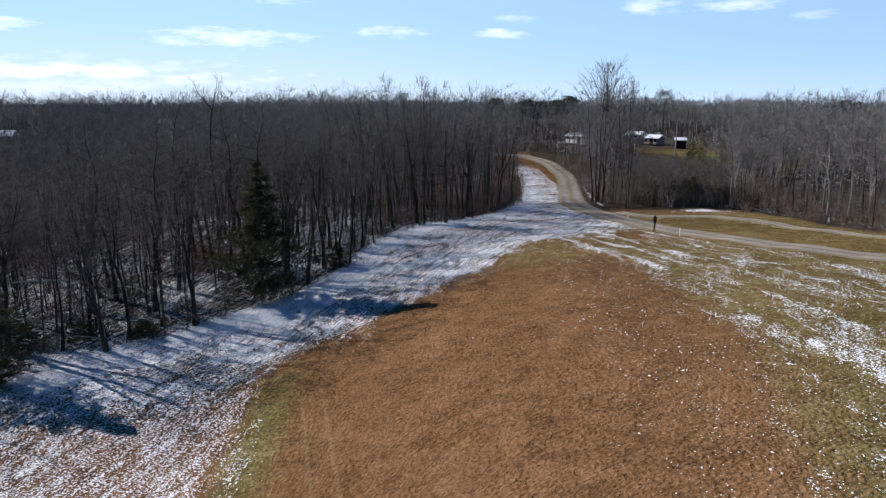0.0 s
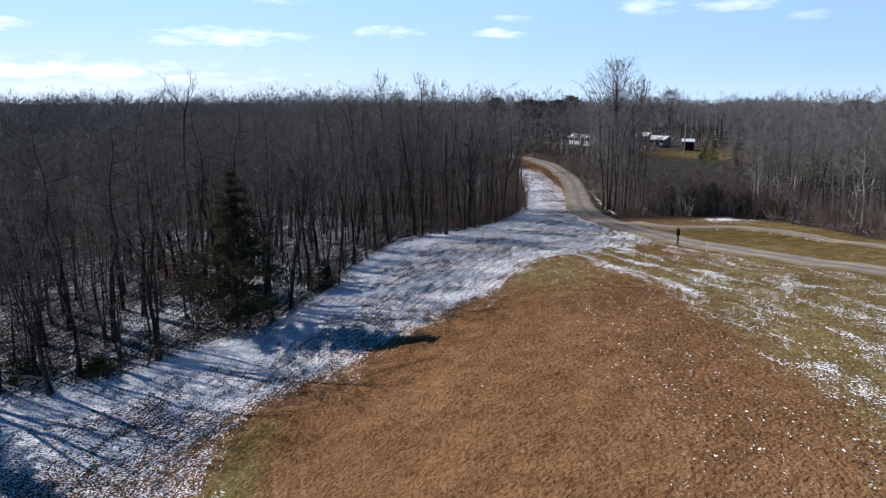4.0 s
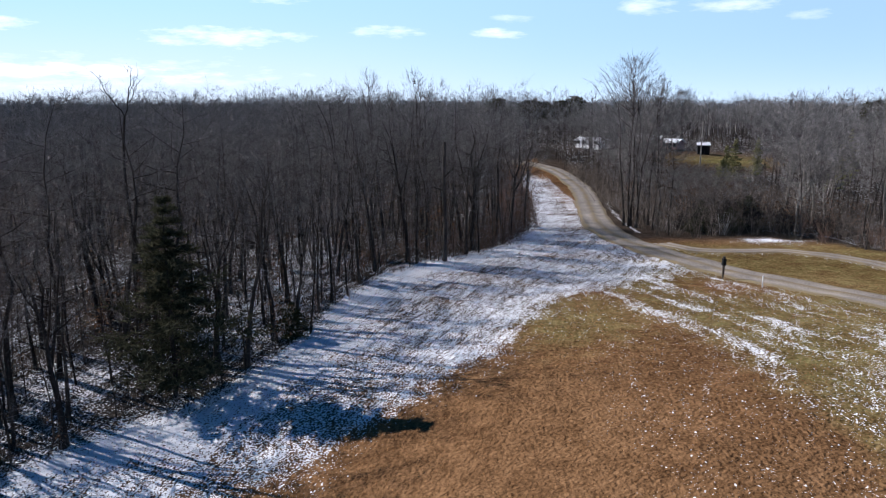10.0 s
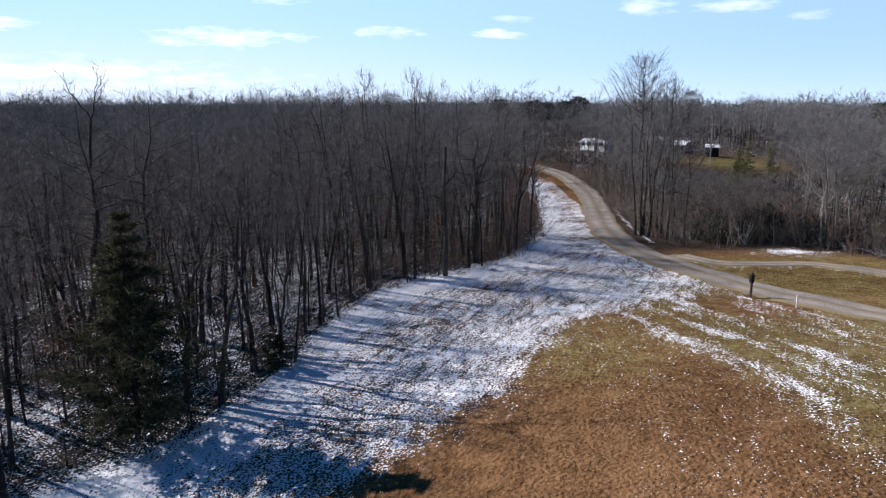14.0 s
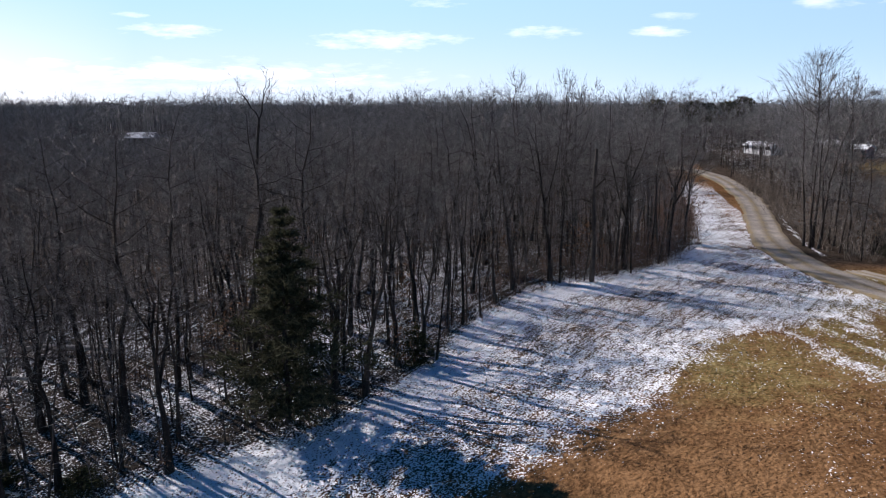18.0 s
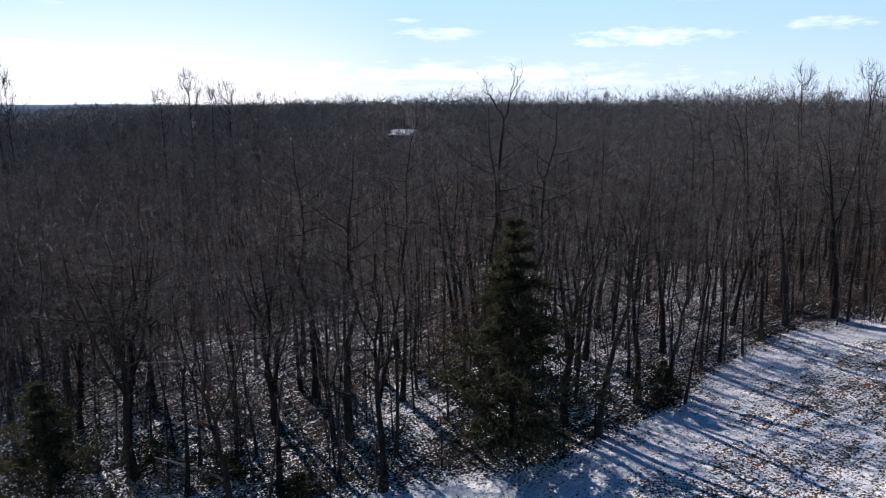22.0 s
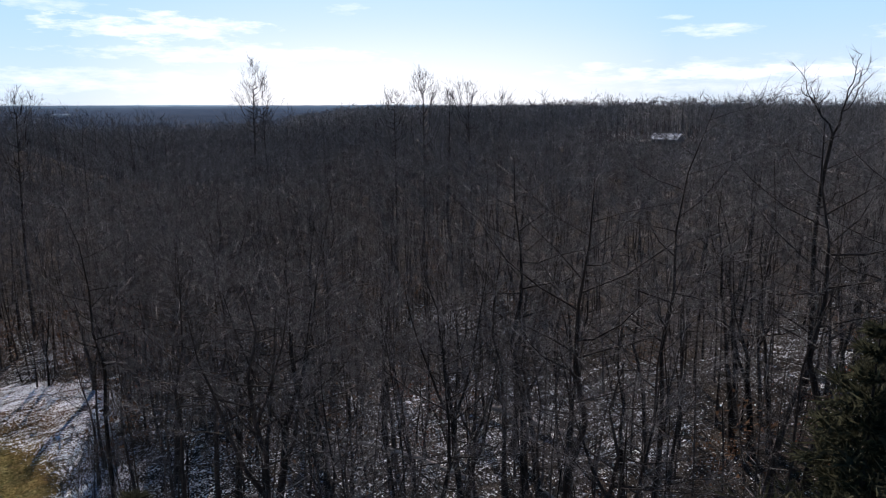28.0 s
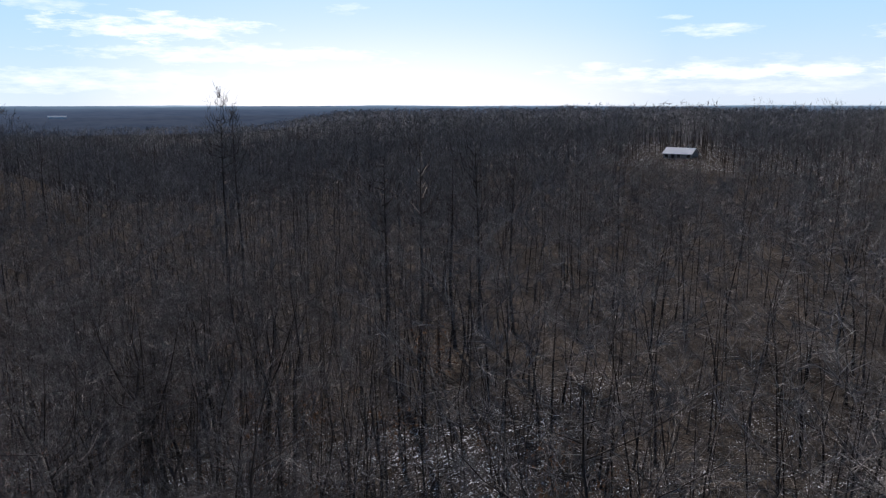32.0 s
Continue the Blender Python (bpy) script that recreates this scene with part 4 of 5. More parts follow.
def contorted_tree(seed, h, fork_at, reach):
    """A slim bole that parts into two crooked stems, each ending in a few bare, twisting boughs."""
    g = np.random.default_rng(seed)
    bole, fine = Wood(), Wood()
    k = 9
    z = np.linspace(-0.25, fork_at, k)
    pts = np.column_stack([0.25 * np.sin(z * 0.5) + 0.02 * z, 0.12 * np.cos(z * 0.7), z])
    bole.tube(pts, np.linspace(0.15, 0.075, k), 7)
    tips = []

    def bough(o, az, el, length, r, depth):
        path, p = [o], np.array(o, float)
        for q in range(4):
            p = p + length / 4 * np.array([math.cos(az) * math.cos(el), math.sin(az) * math.cos(el), math.sin(el)])
            path.append(p)
            el, az = float(np.clip(el + g.normal(0.1, 0.32), 0.2, 1.5)), az + g.normal(0, 0.5)
        bole.tube(path, r * np.linspace(1, 0.45, 5), 5)
        tips.append((path[2], path[4]))
        if depth:
            for q, turn_ in ((2, 0.9), (3, -0.9), (4, 0.3)):
                bough(path[q], az + turn_ + g.normal(0, 0.3), g.uniform(0.45, 1.1), length * g.uniform(0.45, 0.65), r * 0.5, depth - 1)

    for az, r in ((0.2, 0.055), (2.9, 0.05)):
        bough(pts[-1], az, 1.15, reach, r, 2)
    for zz, az in ((0.52, 2.6), (0.6, 0.4), (0.7, 3.6), (0.8, 1.2), (0.45, 5.0)):
        j = int(zz * (k - 1))
        bough(pts[j], az, 0.5, 1.5, 0.035, 1)
    a, e = np.array([t[0] for t in tips]), np.array([t[1] for t in tips])
    for _ in range(7):
        o = a + (e - a) * g.uniform(0.2, 1.0, (len(a), 1))
        w = (e - a) / np.linalg.norm(e - a, axis=1, keepdims=True) + g.normal(0, 0.7, a.shape)
        fine.spikes(o, o + w * g.uniform(0.15, 0.4, (len(a), 1)), 0.008)
    (v1, f1), (v2, f2) = bole.arrays(), fine.arrays()
    grow = np.array([1, 1, h / v1[:, 2].max()])
    return (v1 * grow, f1), (v2 * grow, f2)


place(tree_thing("tall_tree", contorted_tree(371, 17.6 - float(land(-21.2, 66.5)), 13.2, 2.0), (BARK, TWIG), "slim tall bare tree with crooked forking boughs", "tree", "tall trees"), -21.2, 66.5)

stems = []
for i, (ox, oy, hh) in enumerate([(0, 0, 16.0), (0.7, 0.2, 15.2), (-0.7, 0.3, 14.6), (0.3, -0.7, 13.6), (-0.4, -0.6, 12.4)]):
    (v1, f1), (v2, f2) = bare_tree(350 + i, hh, 2.0, 15, 6, 11, 0.3, 0.0065, trunk_r=0.14, lean=0.015, twig_len=0.65, rise=(0.3, 1.0), dead=9, wild=0.5)
    for v in (v1, v2):
        v += np.outer(1 + v[:, 2] * 0.06, (ox, oy, 0))
    stems.append(((v1, f1), (v2, f2)))
place(tree_thing("tall_tree", (joined(*[q[0] for q in stems]), joined(*[q[1] for q in stems])), (BARK, TWIG), "many-stemmed tall leafless tree standing beside the lane", "tree", "tall trees"), 20.4, 94.5)


def many(name, protos, pts, heights, mat, label, category, seed, stem_mat=None):
    """One object of kind stuff: many low-detail trees."""
    r = np.random.default_rng(seed)
    vs, fs, ks, n = [], [], [], 0
    pick = r.integers(len(protos), size=len(pts))
    for k, (v, f, *stems) in enumerate(protos):
        idx = np.nonzero(pick == k)[0]
        if not len(idx):
            continue
        p, s = pts[idx], heights[idx]
        a = r.uniform(0, 2 * np.pi, len(idx))
        c, sn = np.cos(a)[:, None], np.sin(a)[:, None]
        w = (s ** 0.75 * r.uniform(0.8, 1.2, len(idx)))[:, None]
        X = (v[None, :, 0] * c - v[None, :, 1] * sn) * w + p[:, :1]
        Y = (v[None, :, 0] * sn + v[None, :, 1] * c) * w + p[:, 1:]
        Z = v[None, :, 2] * s[:, None] + land(p[:, 0], p[:, 1])[:, None]
        vs.append(np.stack([X, Y, Z], -1).reshape(-1, 3))
        fs.append((f[None] + (np.arange(len(idx)) * len(v))[:, None, None] + n).reshape(-1, 3))
        n += len(idx) * len(v)
        if stem_mat:
            ks.append(np.tile(np.arange(len(f)) < stems[0], len(idx)))
    me = mesh_from(name, np.concatenate(vs), np.concatenate(fs), mat, False, stem_mat, np.concatenate(ks) if stem_mat else None)
    return tagged(new(name, me), label, category, kind="stuff")


def unit(arrays, h):
    (a, b), (c, d) = arrays
    v, f = joined((a, b), (c, d))
    return v * np.array([h ** -0.75, h ** -0.75, 1 / h]), f, len(b)


MID = [unit(bare_tree(500 + i, 12, 3.2 + 0.1 * i, 12, 5, 10, 0.4 + 0.025 * i, 0.0095, sides=4, twig_len=0.95, trunk_r=0.075, dead=3), 12) for i in range(7)]
FAR = [unit(crown_tree(600 + i, 12, 2.9 + 0.15 * i, 6, 170, 0.024, 0.075, 0.36 + 0.03 * (i % 3), 1.15), 12) for i in range(7)]


def mid_keep(x, y):
    lw, rw = left_wood(x, y), right_wood(x, y)
    depth = from_line(EDGE, x, y)
    left = (lw > 0) & ((depth >= 17) | (x <= -58) | (y >= 98)) & (depth < 55)
    right = (rw > 0) & (rw < 50)
    return (left | right) & (np.hypot(x, y - 25) < 150)


thin_pts = np.array([p for p in scatter(-70, 14, 30, 104, 2.35, 6, lambda x, y: (left_wood(x, y) > 0.2) & (from_line(EDGE, x, y) < 30)) if free(p)])
west_thick = scatter(-84, -44, 26, 72, 2.6, 66, lambda x, y: (left_wood(x, y) > 0.3) & (from_line(EDGE, x, y) < 22))[:190]
thin_pts = np.concatenate([np.array(rest_pts), thin_pts, west_thick])
THIN = [unit(bare_tree(550 + i, 11, 1.9, 10, 4, 6, 0.36, 0.0052, sides=4, twig_len=0.75, trunk_r=0.05, lean=0.07), 11) for i in range(8)]
many("pole_wood", THIN, thin_pts, np.random.default_rng(8).uniform(6.5, 13.0, len(thin_pts)), TWIG, "thin leafless pole trees crowding the wood's edge", "forest", 12, STEMS)
mid_pts = np.concatenate([scatter(-120, 110, 5, 170, 4.15, 9, mid_keep)])
mh = (np.random.default_rng(4).normal(11.6, 1.7, len(mid_pts)) + 1.8 * lattice(mid_pts[:, 0] / 13, mid_pts[:, 1] / 13, 62)).clip(6, 15.5)
mh = np.minimum(mh, clear_view(mid_pts[:, 0], mid_pts[:, 1]))
mid_pts, mh = mid_pts[mh > 1.5], mh[mh > 1.5]
many("wood", MID, mid_pts, mh, WOODS, "dense leafless hardwood forest of grey-brown stems and twigs", "forest", 3, STEMS)


def far_keep(x, y):
    d = np.hypot(x, y - 25)
    lw, rw = left_wood(x, y), right_wood(x, y)
    wide = np.degrees(np.arctan2(-x, y - 10))
    depth = from_line(EDGE, x, y)
    left = (lw > 0) & (depth >= 55)
    right = (rw > 0) & (rw >= 50)
    behind = (y > 172) & (x > 14)
    farm = (np.abs(x - 46) < 26) & (np.abs(y - 178) < 20)
    roof = np.hypot(x + 134, y - 222) < 8
    return (left | right | behind | (d >= 150)) & (wide > -36) & (wide < 98) & (d < 1500) & ~farm & ~roof & (lw + rw > -60) & ((lw > 0) | (rw > 0) | (y > 172))


far_pts = scatter(-330, 200, -40, 330, 5.5, 13, lambda x, y: far_keep(x, y) & (np.hypot(x, y - 25) < 290))
fh = (np.random.default_rng(5).normal(12.6, 1.6, len(far_pts)) + 2.0 * lattice(far_pts[:, 0] / 22, far_pts[:, 1] / 22, 63)).clip(8, 17)
fh = np.minimum(fh, clear_view(far_pts[:, 0], far_pts[:, 1]))
far_pts, fh = far_pts[fh > 1.5], fh[fh > 1.5]
many("distant_wood", FAR, far_pts, fh, WOODS, "leafless forest reaching into the distance", "forest", 6, STEMS)


def grove(seed):
    """A patch of far canopy, 24 m across: stems and fans of twigs."""
    g = np.random.default_rng(seed)
    w = Wood()
    n = 16
    o = np.column_stack([g.uniform(-12, 12, (n, 2)), np.full(n, -0.5)])
    e = o + np.column_stack([g.normal(0, 0.6, (n, 2)), g.uniform(9, 14, n)])
    w.spikes(o, o + (e - o) * 0.9, 0.14)
    k = 5
    a = np.repeat(o, k, axis=0) + np.repeat(e - o, k, axis=0) * g.uniform(0.55, 0.85, (n * k, 1))
    q = g.normal(0, 1, (n * k, 3)) * np.array([1, 1, 0.5]) + np.array([0, 0, 0.6])
    q /= np.linalg.norm(q, axis=1, keepdims=True)
    w.blades(a, a + q * g.uniform(1.6, 3.0, (n * k, 1)), 0.16, g)
    v, f = w.arrays()
    return v / np.array([12 ** 0.75, 12 ** 0.75, 12.0]), f


grove_pts = scatter(-1500, 900, -300, 1500, 21.0, 14, lambda x, y: far_keep(x, y) & (np.hypot(x, y - 25) >= 280) & (np.hypot(x, y - 25) < 420 + 900 * np.random.default_rng(2).uniform(0, 1, x.shape) ** 1.5))
gh = np.random.default_rng(15).uniform(10.5, 14.5, len(grove_pts))
many("far_canopy", [grove(650 + i) for i in range(5)], grove_pts, gh, WOODS, "far leafless woods on rolling hills", "forest", 8)
crest_pts = scatter(-260, 190, 20, 300, 15.5, 71, lambda x, y: ((left_wood(x, y) > 30) | (right_wood(x, y) > 30) | (y > 190)) & (np.hypot(x, y - 25) > 95) & (np.degrees(np.arctan2(-x, y - 10)) > -36) & (np.degrees(np.arctan2(-x, y - 10)) < 75) & (np.hypot(x + 133, y - 220) > 40) & ~((np.abs(x - 46) < 30) & (np.abs(y - 178) < 24)) & (clear_view(x, y) > 30))
crest_h = 15.6 - land(crest_pts[:, 0], crest_pts[:, 1]) + np.random.default_rng(72).uniform(-2.0, 1.5, len(crest_pts))
CREST = [unit(crown_tree(680 + i, 16, 2.9 + 0.3 * i, 14, 230, 0.014, 0.13, 0.5 + 0.02 * i, 1.0), 16) for i in range(6)]
many("crest_trees", CREST, crest_pts, crest_h.clip(10, 17.5), TWIG, "larger round-crowned leafless trees above the wood", "forest", 73, STEMS)


# ---------------------------------------------------------------- growth under the trees
def sapling(seed, h, stems, twigs, r=0.016, splay=0.22):
    g = np.random.default_rng(seed)
    w = Wood()
    for _ in range(stems):
        o = np.array([*g.normal(0, 0.25, 2), -0.1])
        e = o + np.array([*g.normal(0, splay * h, 2), h * g.uniform(0.6, 1.0)])
        w.spikes([o], [e], r)
        f = g.uniform(0.15, 1, (twigs, 1))
        p = o + (e - o) * f
        d = g.normal(0, 1, (twigs, 3)) + np.array([0, 0, 0.7])
        d /= np.linalg.norm(d, axis=1, keepdims=True)
        w.blades(p, p + d * g.uniform(0.3, 0.9, (twigs, 1)) * 0.28 * h, r * 0.6, g)
    v, f = w.arrays()
    return v * np.array([h ** -0.75, h ** -0.75, 1 / h]), f


SAPS = [sapling(700 + i, 4.0, 3, 16, 0.011) for i in range(6)]
sap_pts = scatter(-70, 16, 38, 110, 0.95, 17, lambda x, y: (left_wood(x, y) > -0.3) & (from_line(EDGE, x, y) < 30 + 0 * x) & (np.hypot(x + 14.1, y - 53) > 1.0))
sap_pts = np.concatenate([sap_pts[:1300], scatter(-85, 14, 40, 130, 2.2, 20, lambda x, y: (left_wood(x, y) > 10) & (from_line(EDGE, x, y) > 25) & (from_line(EDGE, x, y) < 55))[:500]])
sap_h = np.random.default_rng(18).gamma(2.4, 0.75, len(sap_pts)).clip(0.5, 6.0)
west_sap = scatter(-80, -40, 30, 70, 1.6, 67, lambda x, y: (left_wood(x, y) > 0.1) & (from_line(EDGE, x, y) < 16))[:420]
sap_pts, sap_h = np.concatenate([sap_pts, west_sap]), np.concatenate([sap_h, np.random.default_rng(68).uniform(1.0, 4.0, len(west_sap))])
many("undergrowth", SAPS, sap_pts, sap_h, TWIG, "thin leafless saplings and shrubs under the trees", "undergrowth", 19)

BUSH = [sapling(720 + i, 2.5, 8, 14, 0.016, 0.4) for i in range(5)]
bush_pts = scatter(18, 70, 55, 150, 1.62, 21, lambda x, y: (right_wood(x, y) > -1.4) & (right_wood(x, y) < 24))
bush_h = np.random.default_rng(22).uniform(1.6, 4.9, len(bush_pts)) + 1.2 * np.exp(-((bush_pts[:, 0] - 27) / 6) ** 2 - ((bush_pts[:, 1] - 90) / 5) ** 2)
bush_h = np.minimum(bush_h, np.maximum(0.8, clear_view(bush_pts[:, 0], bush_pts[:, 1])))
warm = (bush_pts[:, 0] > 35) & (right_wood(bush_pts[:, 0], bush_pts[:, 1]) < 9) & (lattice(bush_pts[:, 0] / 4, bush_pts[:, 1] / 4, 24) > -0.35)
many("brush", BUSH, bush_pts[~warm], bush_h[~warm], BRUSH, "tangle of brown leafless brush along the hollow", "brush", 23)
many("russet_brush", BUSH, bush_pts[warm], bush_h[warm] * 0.8, RUSSET, "russet brush along the small field's far edge", "brush", 28)
red_pts = scatter(-9, 16, 60, 160, 1.35, 25, lambda x, y: (left_wood(x, y) > -0.6) & (from_line(EDGE, x, y) < 5.0))
many("edge_brush", BUSH, red_pts, np.random.default_rng(26).uniform(0.7, 1.6, len(red_pts)) * (1 + 1.1 * step(66, 90, red_pts[:, 1])), RUSSET, "low russet brush fringing the wood by the lane", "brush", 27)

wood_pts = scatter(-46, -25, 39, 46, 0.95, 29, lambda x, y: (left_wood(x, y) > -0.8) & (from_line(EDGE, x, y) < 2.6) & (np.hypot(x + 26.5, y - 40.3) > 1.2))
many("wood_edge_brush", BUSH, wood_pts, np.random.default_rng(30).uniform(0.7, 2.4, len(wood_pts)), BRUSH, "low grey-brown leafless brush along the wood's edge", "brush", 31)


def leafy(seed, h):
    g = np.random.default_rng(seed)
    w = Wood()
    n = 150
    c = np.column_stack([g.normal(0, 0.2 * h, n), g.normal(0, 0.2 * h, n), h * g.uniform(0.25, 1.0, n)])
    w.flakes(c, g.uniform(0.05, 0.12, n), g)
    v, f = w.arrays()
    return v * np.array([h ** -0.75, h ** -0.75, 1 / h]), f


west_pts = scatter(-134, -118, 210, 222, 2.0, 35, lambda x, y: np.abs((x + 128) * 0.85 + (y - 214) * 0.53) < 6)
many("house_shrubs", BUSH, west_pts, np.random.default_rng(36).uniform(1.2, 2.4, len(west_pts)), BRUSH, "bare shrubs before the house in the wood", "brush", 37)
leaf_pts = np.concatenate([scatter(-76, -42, 34, 66, 3.6, 39, lambda x, y: (left_wood(x, y) > 0.5) & (from_line(EDGE, x, y) < 16)), scatter(-68, 14, 45, 120, 6.0, 31, lambda x, y: (left_wood(x, y) > 0.5) & (from_line(EDGE, x, y) < 26)),
                           scatter(22, 70, 60, 150, 7.0, 32, lambda x, y: (right_wood(x, y) > 0) & (right_wood(x, y) < 25))])
many("russet_saplings", [leafy(740 + i, 3.0) for i in range(4)], leaf_pts, np.random.default_rng(33).uniform(1.2, 4.0, len(leaf_pts)), DEADLEAF,
     "young trees still holding dead russet leaves", "saplings", 34)


for n, (x, y, h) in enumerate([(-51.5, 47.2, 6.5), (-53.8, 47.6, 5.6), (-49.4, 46.6, 4.6), (-17.5, 61.0, 5.0), (-31.0, 53.5, 4.2)]):
    wood_, twig_ = bare_tree(790 + n, h, 1.5, 12, 5, 5, 0.3, 0.006, trunk_r=0.06, sides=5, twig_len=0.5)
    g = np.random.default_rng(795 + n)
    leaves = Wood()
    tip = twig_[0][g.integers(len(twig_[0]), size=520)]
    leaves.flakes(tip + g.normal(0, 0.06, tip.shape), g.uniform(0.035, 0.07, len(tip)), g, 0.3)
    place(tree_thing("beech_tree", (wood_, twig_, leaves.arrays()), (BARK, TWIG, BEECH), "young beech still holding red-brown dead leaves", "tree", "young beeches", ("trunk", "crown", "foliage")), x, y)

# ---------------------------------------------------------------- evergreens
OLIVE = surface("olive_leaf", [(0.025, 0.027, 0.012), (0.085, 0.08, 0.038)], 0.9, 0.88, 0, None, "island", 0.45)
HOLLOW_BUSHES = [(27.0, 92.0, 3.0, 1.9), (29.5, 90.5, 2.4, 1.8), (32.0, 92.5, 3.4, 2.2), (25.5, 89.5, 1.7, 1.3)]
def conifer(seed, h, radius, whorls, per, tufts, base=0.08, flake=0.16, stems=1, needles=0, dome=False):
    """Trunk, boughs and needle sprays of an evergreen."""
    g = np.random.default_rng(seed)
    trunk, spray = Wood(), Wood()
    for s in range(stems):
        off = g.normal(0, 0.25 * radius, 2) if s else np.zeros(2)
        z = np.linspace(-0.2, h * (1 - 0.15 * s), 7)
        pts = np.column_stack([np.outer(np.linspace(0.1, 1, 7), off) + g.normal(0, 0.03, (7, 2)), z])
        trunk.tube(pts, (0.012 * h + 0.02) * (1 - 0.93 * np.linspace(0, 1, 7)), 6)
        for i in range(whorls):
            f = base + (0.97 - base) * i / (whorls - 1)
            zc = f * h * (1 - 0.15 * s)
            x0 = np.array([np.interp(zc, z, pts[:, 0]), np.interp(zc, z, pts[:, 1]), zc])
            for k in range(per):
                a = k * 6.283 / per + i * 0.9 + g.uniform(-0.4, 0.4)
                ln = radius * (min(1.0, 0.55 + f * 2.2) if f < 0.25 else (1.04 - f) ** 1.0) * g.uniform(0.2, 1.25)
                if dome:
                    ln = radius * math.sqrt(max(0.02, 1 - ((f - base) / (1 - base)) ** 2)) * g.uniform(0.6, 1.1)
                small = 0.35 + 0.65 * min(1.0, (1 - f) * 2.2)
                d = np.array([math.cos(a), math.sin(a), g.uniform(-0.12, 0.3)])
                e = x0 + d * ln
                trunk.spikes([x0], [e], 0.03)
                t = 1.0 - 0.8 * g.uniform(0, 1, (tufts, 1)) ** 1.5
                c = x0 + (e - x0) * t + g.normal(0, 0.1 * ln + 0.04, (tufts, 3)) * np.array([1, 1, 0.3])
                if needles:
                    for _ in range(needles):
                        o = c + g.normal(0, 0.05, c.shape)
                        q = d * 0.6 + g.normal(0, 0.55, c.shape) + np.array([0, 0, 0.12])
                        spray.blades(o, o + q * flake * 2.6 * small, flake * 0.2, g)
                else:
                    spray.flakes(c, g.uniform(0.5, 1.2, tufts) * flake, g, 0.45)
    return trunk.arrays(), spray.arrays()


def evergreen(name, seed, x, y, h, radius, whorls, per, tufts, label, category, mat=None, group="evergreens", **kw):
    return place(tree_thing(name, conifer(seed, h, radius, whorls, per, tufts, **kw), (BARK, mat or NEEDLE), label, category, group, ("trunk", "foliage")), x, y)


evergreen("pine_tree", 801, -13.7, 53.0, 10.4, 4.0, 18, 6, 28, "dark green pine with ragged boughs at the field's edge", "pine tree", stems=1, flake=0.17, base=0.08, needles=5)
evergreen("cedar_tree", 802, -26.6, 40.3, 6.9, 3.8, 18, 8, 26, "dense dark evergreen standing alone before the wood", "cedar tree", flake=0.13, base=0.03, needles=3)
evergreen("evergreen_bush", 804, -8.9, 59.2, 2.1, 1.7, 7, 8, 10, "low spreading olive evergreen bush at the snow's edge", "bush", OLIVE, base=0.05, flake=0.12, needles=3)
for n, (x, y, h, r) in enumerate([(-27.7, 45.5, 1.5, 1.5), (-24.1, 46.3, 1.3, 1.4), (-20.2, 46.9, 0.9, 1.0)]):
    evergreen("evergreen_bush", 870 + n, x, y, h, r, 6, 8, 9, "low dark evergreen bush under the edge trees", "bush", OLIVE, "low bushes of the edge", base=0.08, flake=0.11, needles=3, dome=True)
for n, (x, y, h, r) in enumerate(HOLLOW_BUSHES):
    evergreen("evergreen_bush", 860 + n, x, y, h, r, 8, 7, 8, "dark evergreen shrub in the brush of the hollow", "bush", None, "shrubs of the hollow", base=0.05, flake=0.16, needles=3)
for n, (x, y, h) in enumerate([(34.6, 89.5, 2.6), (30.6, 94.0, 3.6), (27.4, 94.6, 3.2), (33.6, 94.8, 3.4), (36.4, 92.0, 2.8), (24.8, 91.6, 2.2), (29.0, 91.8, 2.6), (32.0, 91.4, 2.9), (38.0, 88.5, 2.4)]):
    v, f = sapling(880 + n, h, 46, 30, 0.02, 0.34)
    thing = tagged(new("thicket_shrub", mesh_from("thicket_shrub", v * np.array([h ** 0.75, h ** 0.75, h]), f, THICKET)), "dense dark leafless thicket shrub in the hollow", "shrub", "shrubs of the hollow")
    thing.matrix_world = stand(x, y, n * 1.1)
for n, (x, y, h, r) in enumerate([(46.6, 136, 6.6, 1.9), (49.2, 139, 7.4, 2.0), (44.8, 133, 4.6, 1.5), (62, 130, 7.5, 1.9), (69, 140, 9, 2.0), (56, 146, 7, 1.8)]):
    evergreen("cedar_tree", 820 + n, x, y, h, r, 15, 7, 26, "olive-green cedar among bare trees beyond the hollow", "cedar tree", CEDAR, "cedars beyond the hollow", flake=0.2)
for n, (x, y, top, r) in enumerate([(17, 236, 16.7, 4.2), (27.5, 246, 16.1, 5.0), (32.5, 248, 15.7, 4.0), (38.5, 250, 16.2, 4.2), (50, 290, 18.0, 5.0), (118, 216, 15.9, 4.6)]):
    evergreen("pine_tree", 840 + n, x, y, top - float(land(x, y)), r, 11, 9, 22, "dark round-topped pine on the far skyline", "pine tree", OLIVE, "far pines", flake=0.5, base=0.55, dome=True)


# ---------------------------------------------------------------- trees beyond the lane
def row_tree(seed, h, mat, label, group, **kw):
    arr = bare_tree(seed, h, 2.6 + 0.03 * h, 14, 5, 11, 0.35, 0.014, fork=seed % 2 == 0, **kw)
    return tree_thing("bare_tree", arr, (mat, TWIG), label, "tree", group)


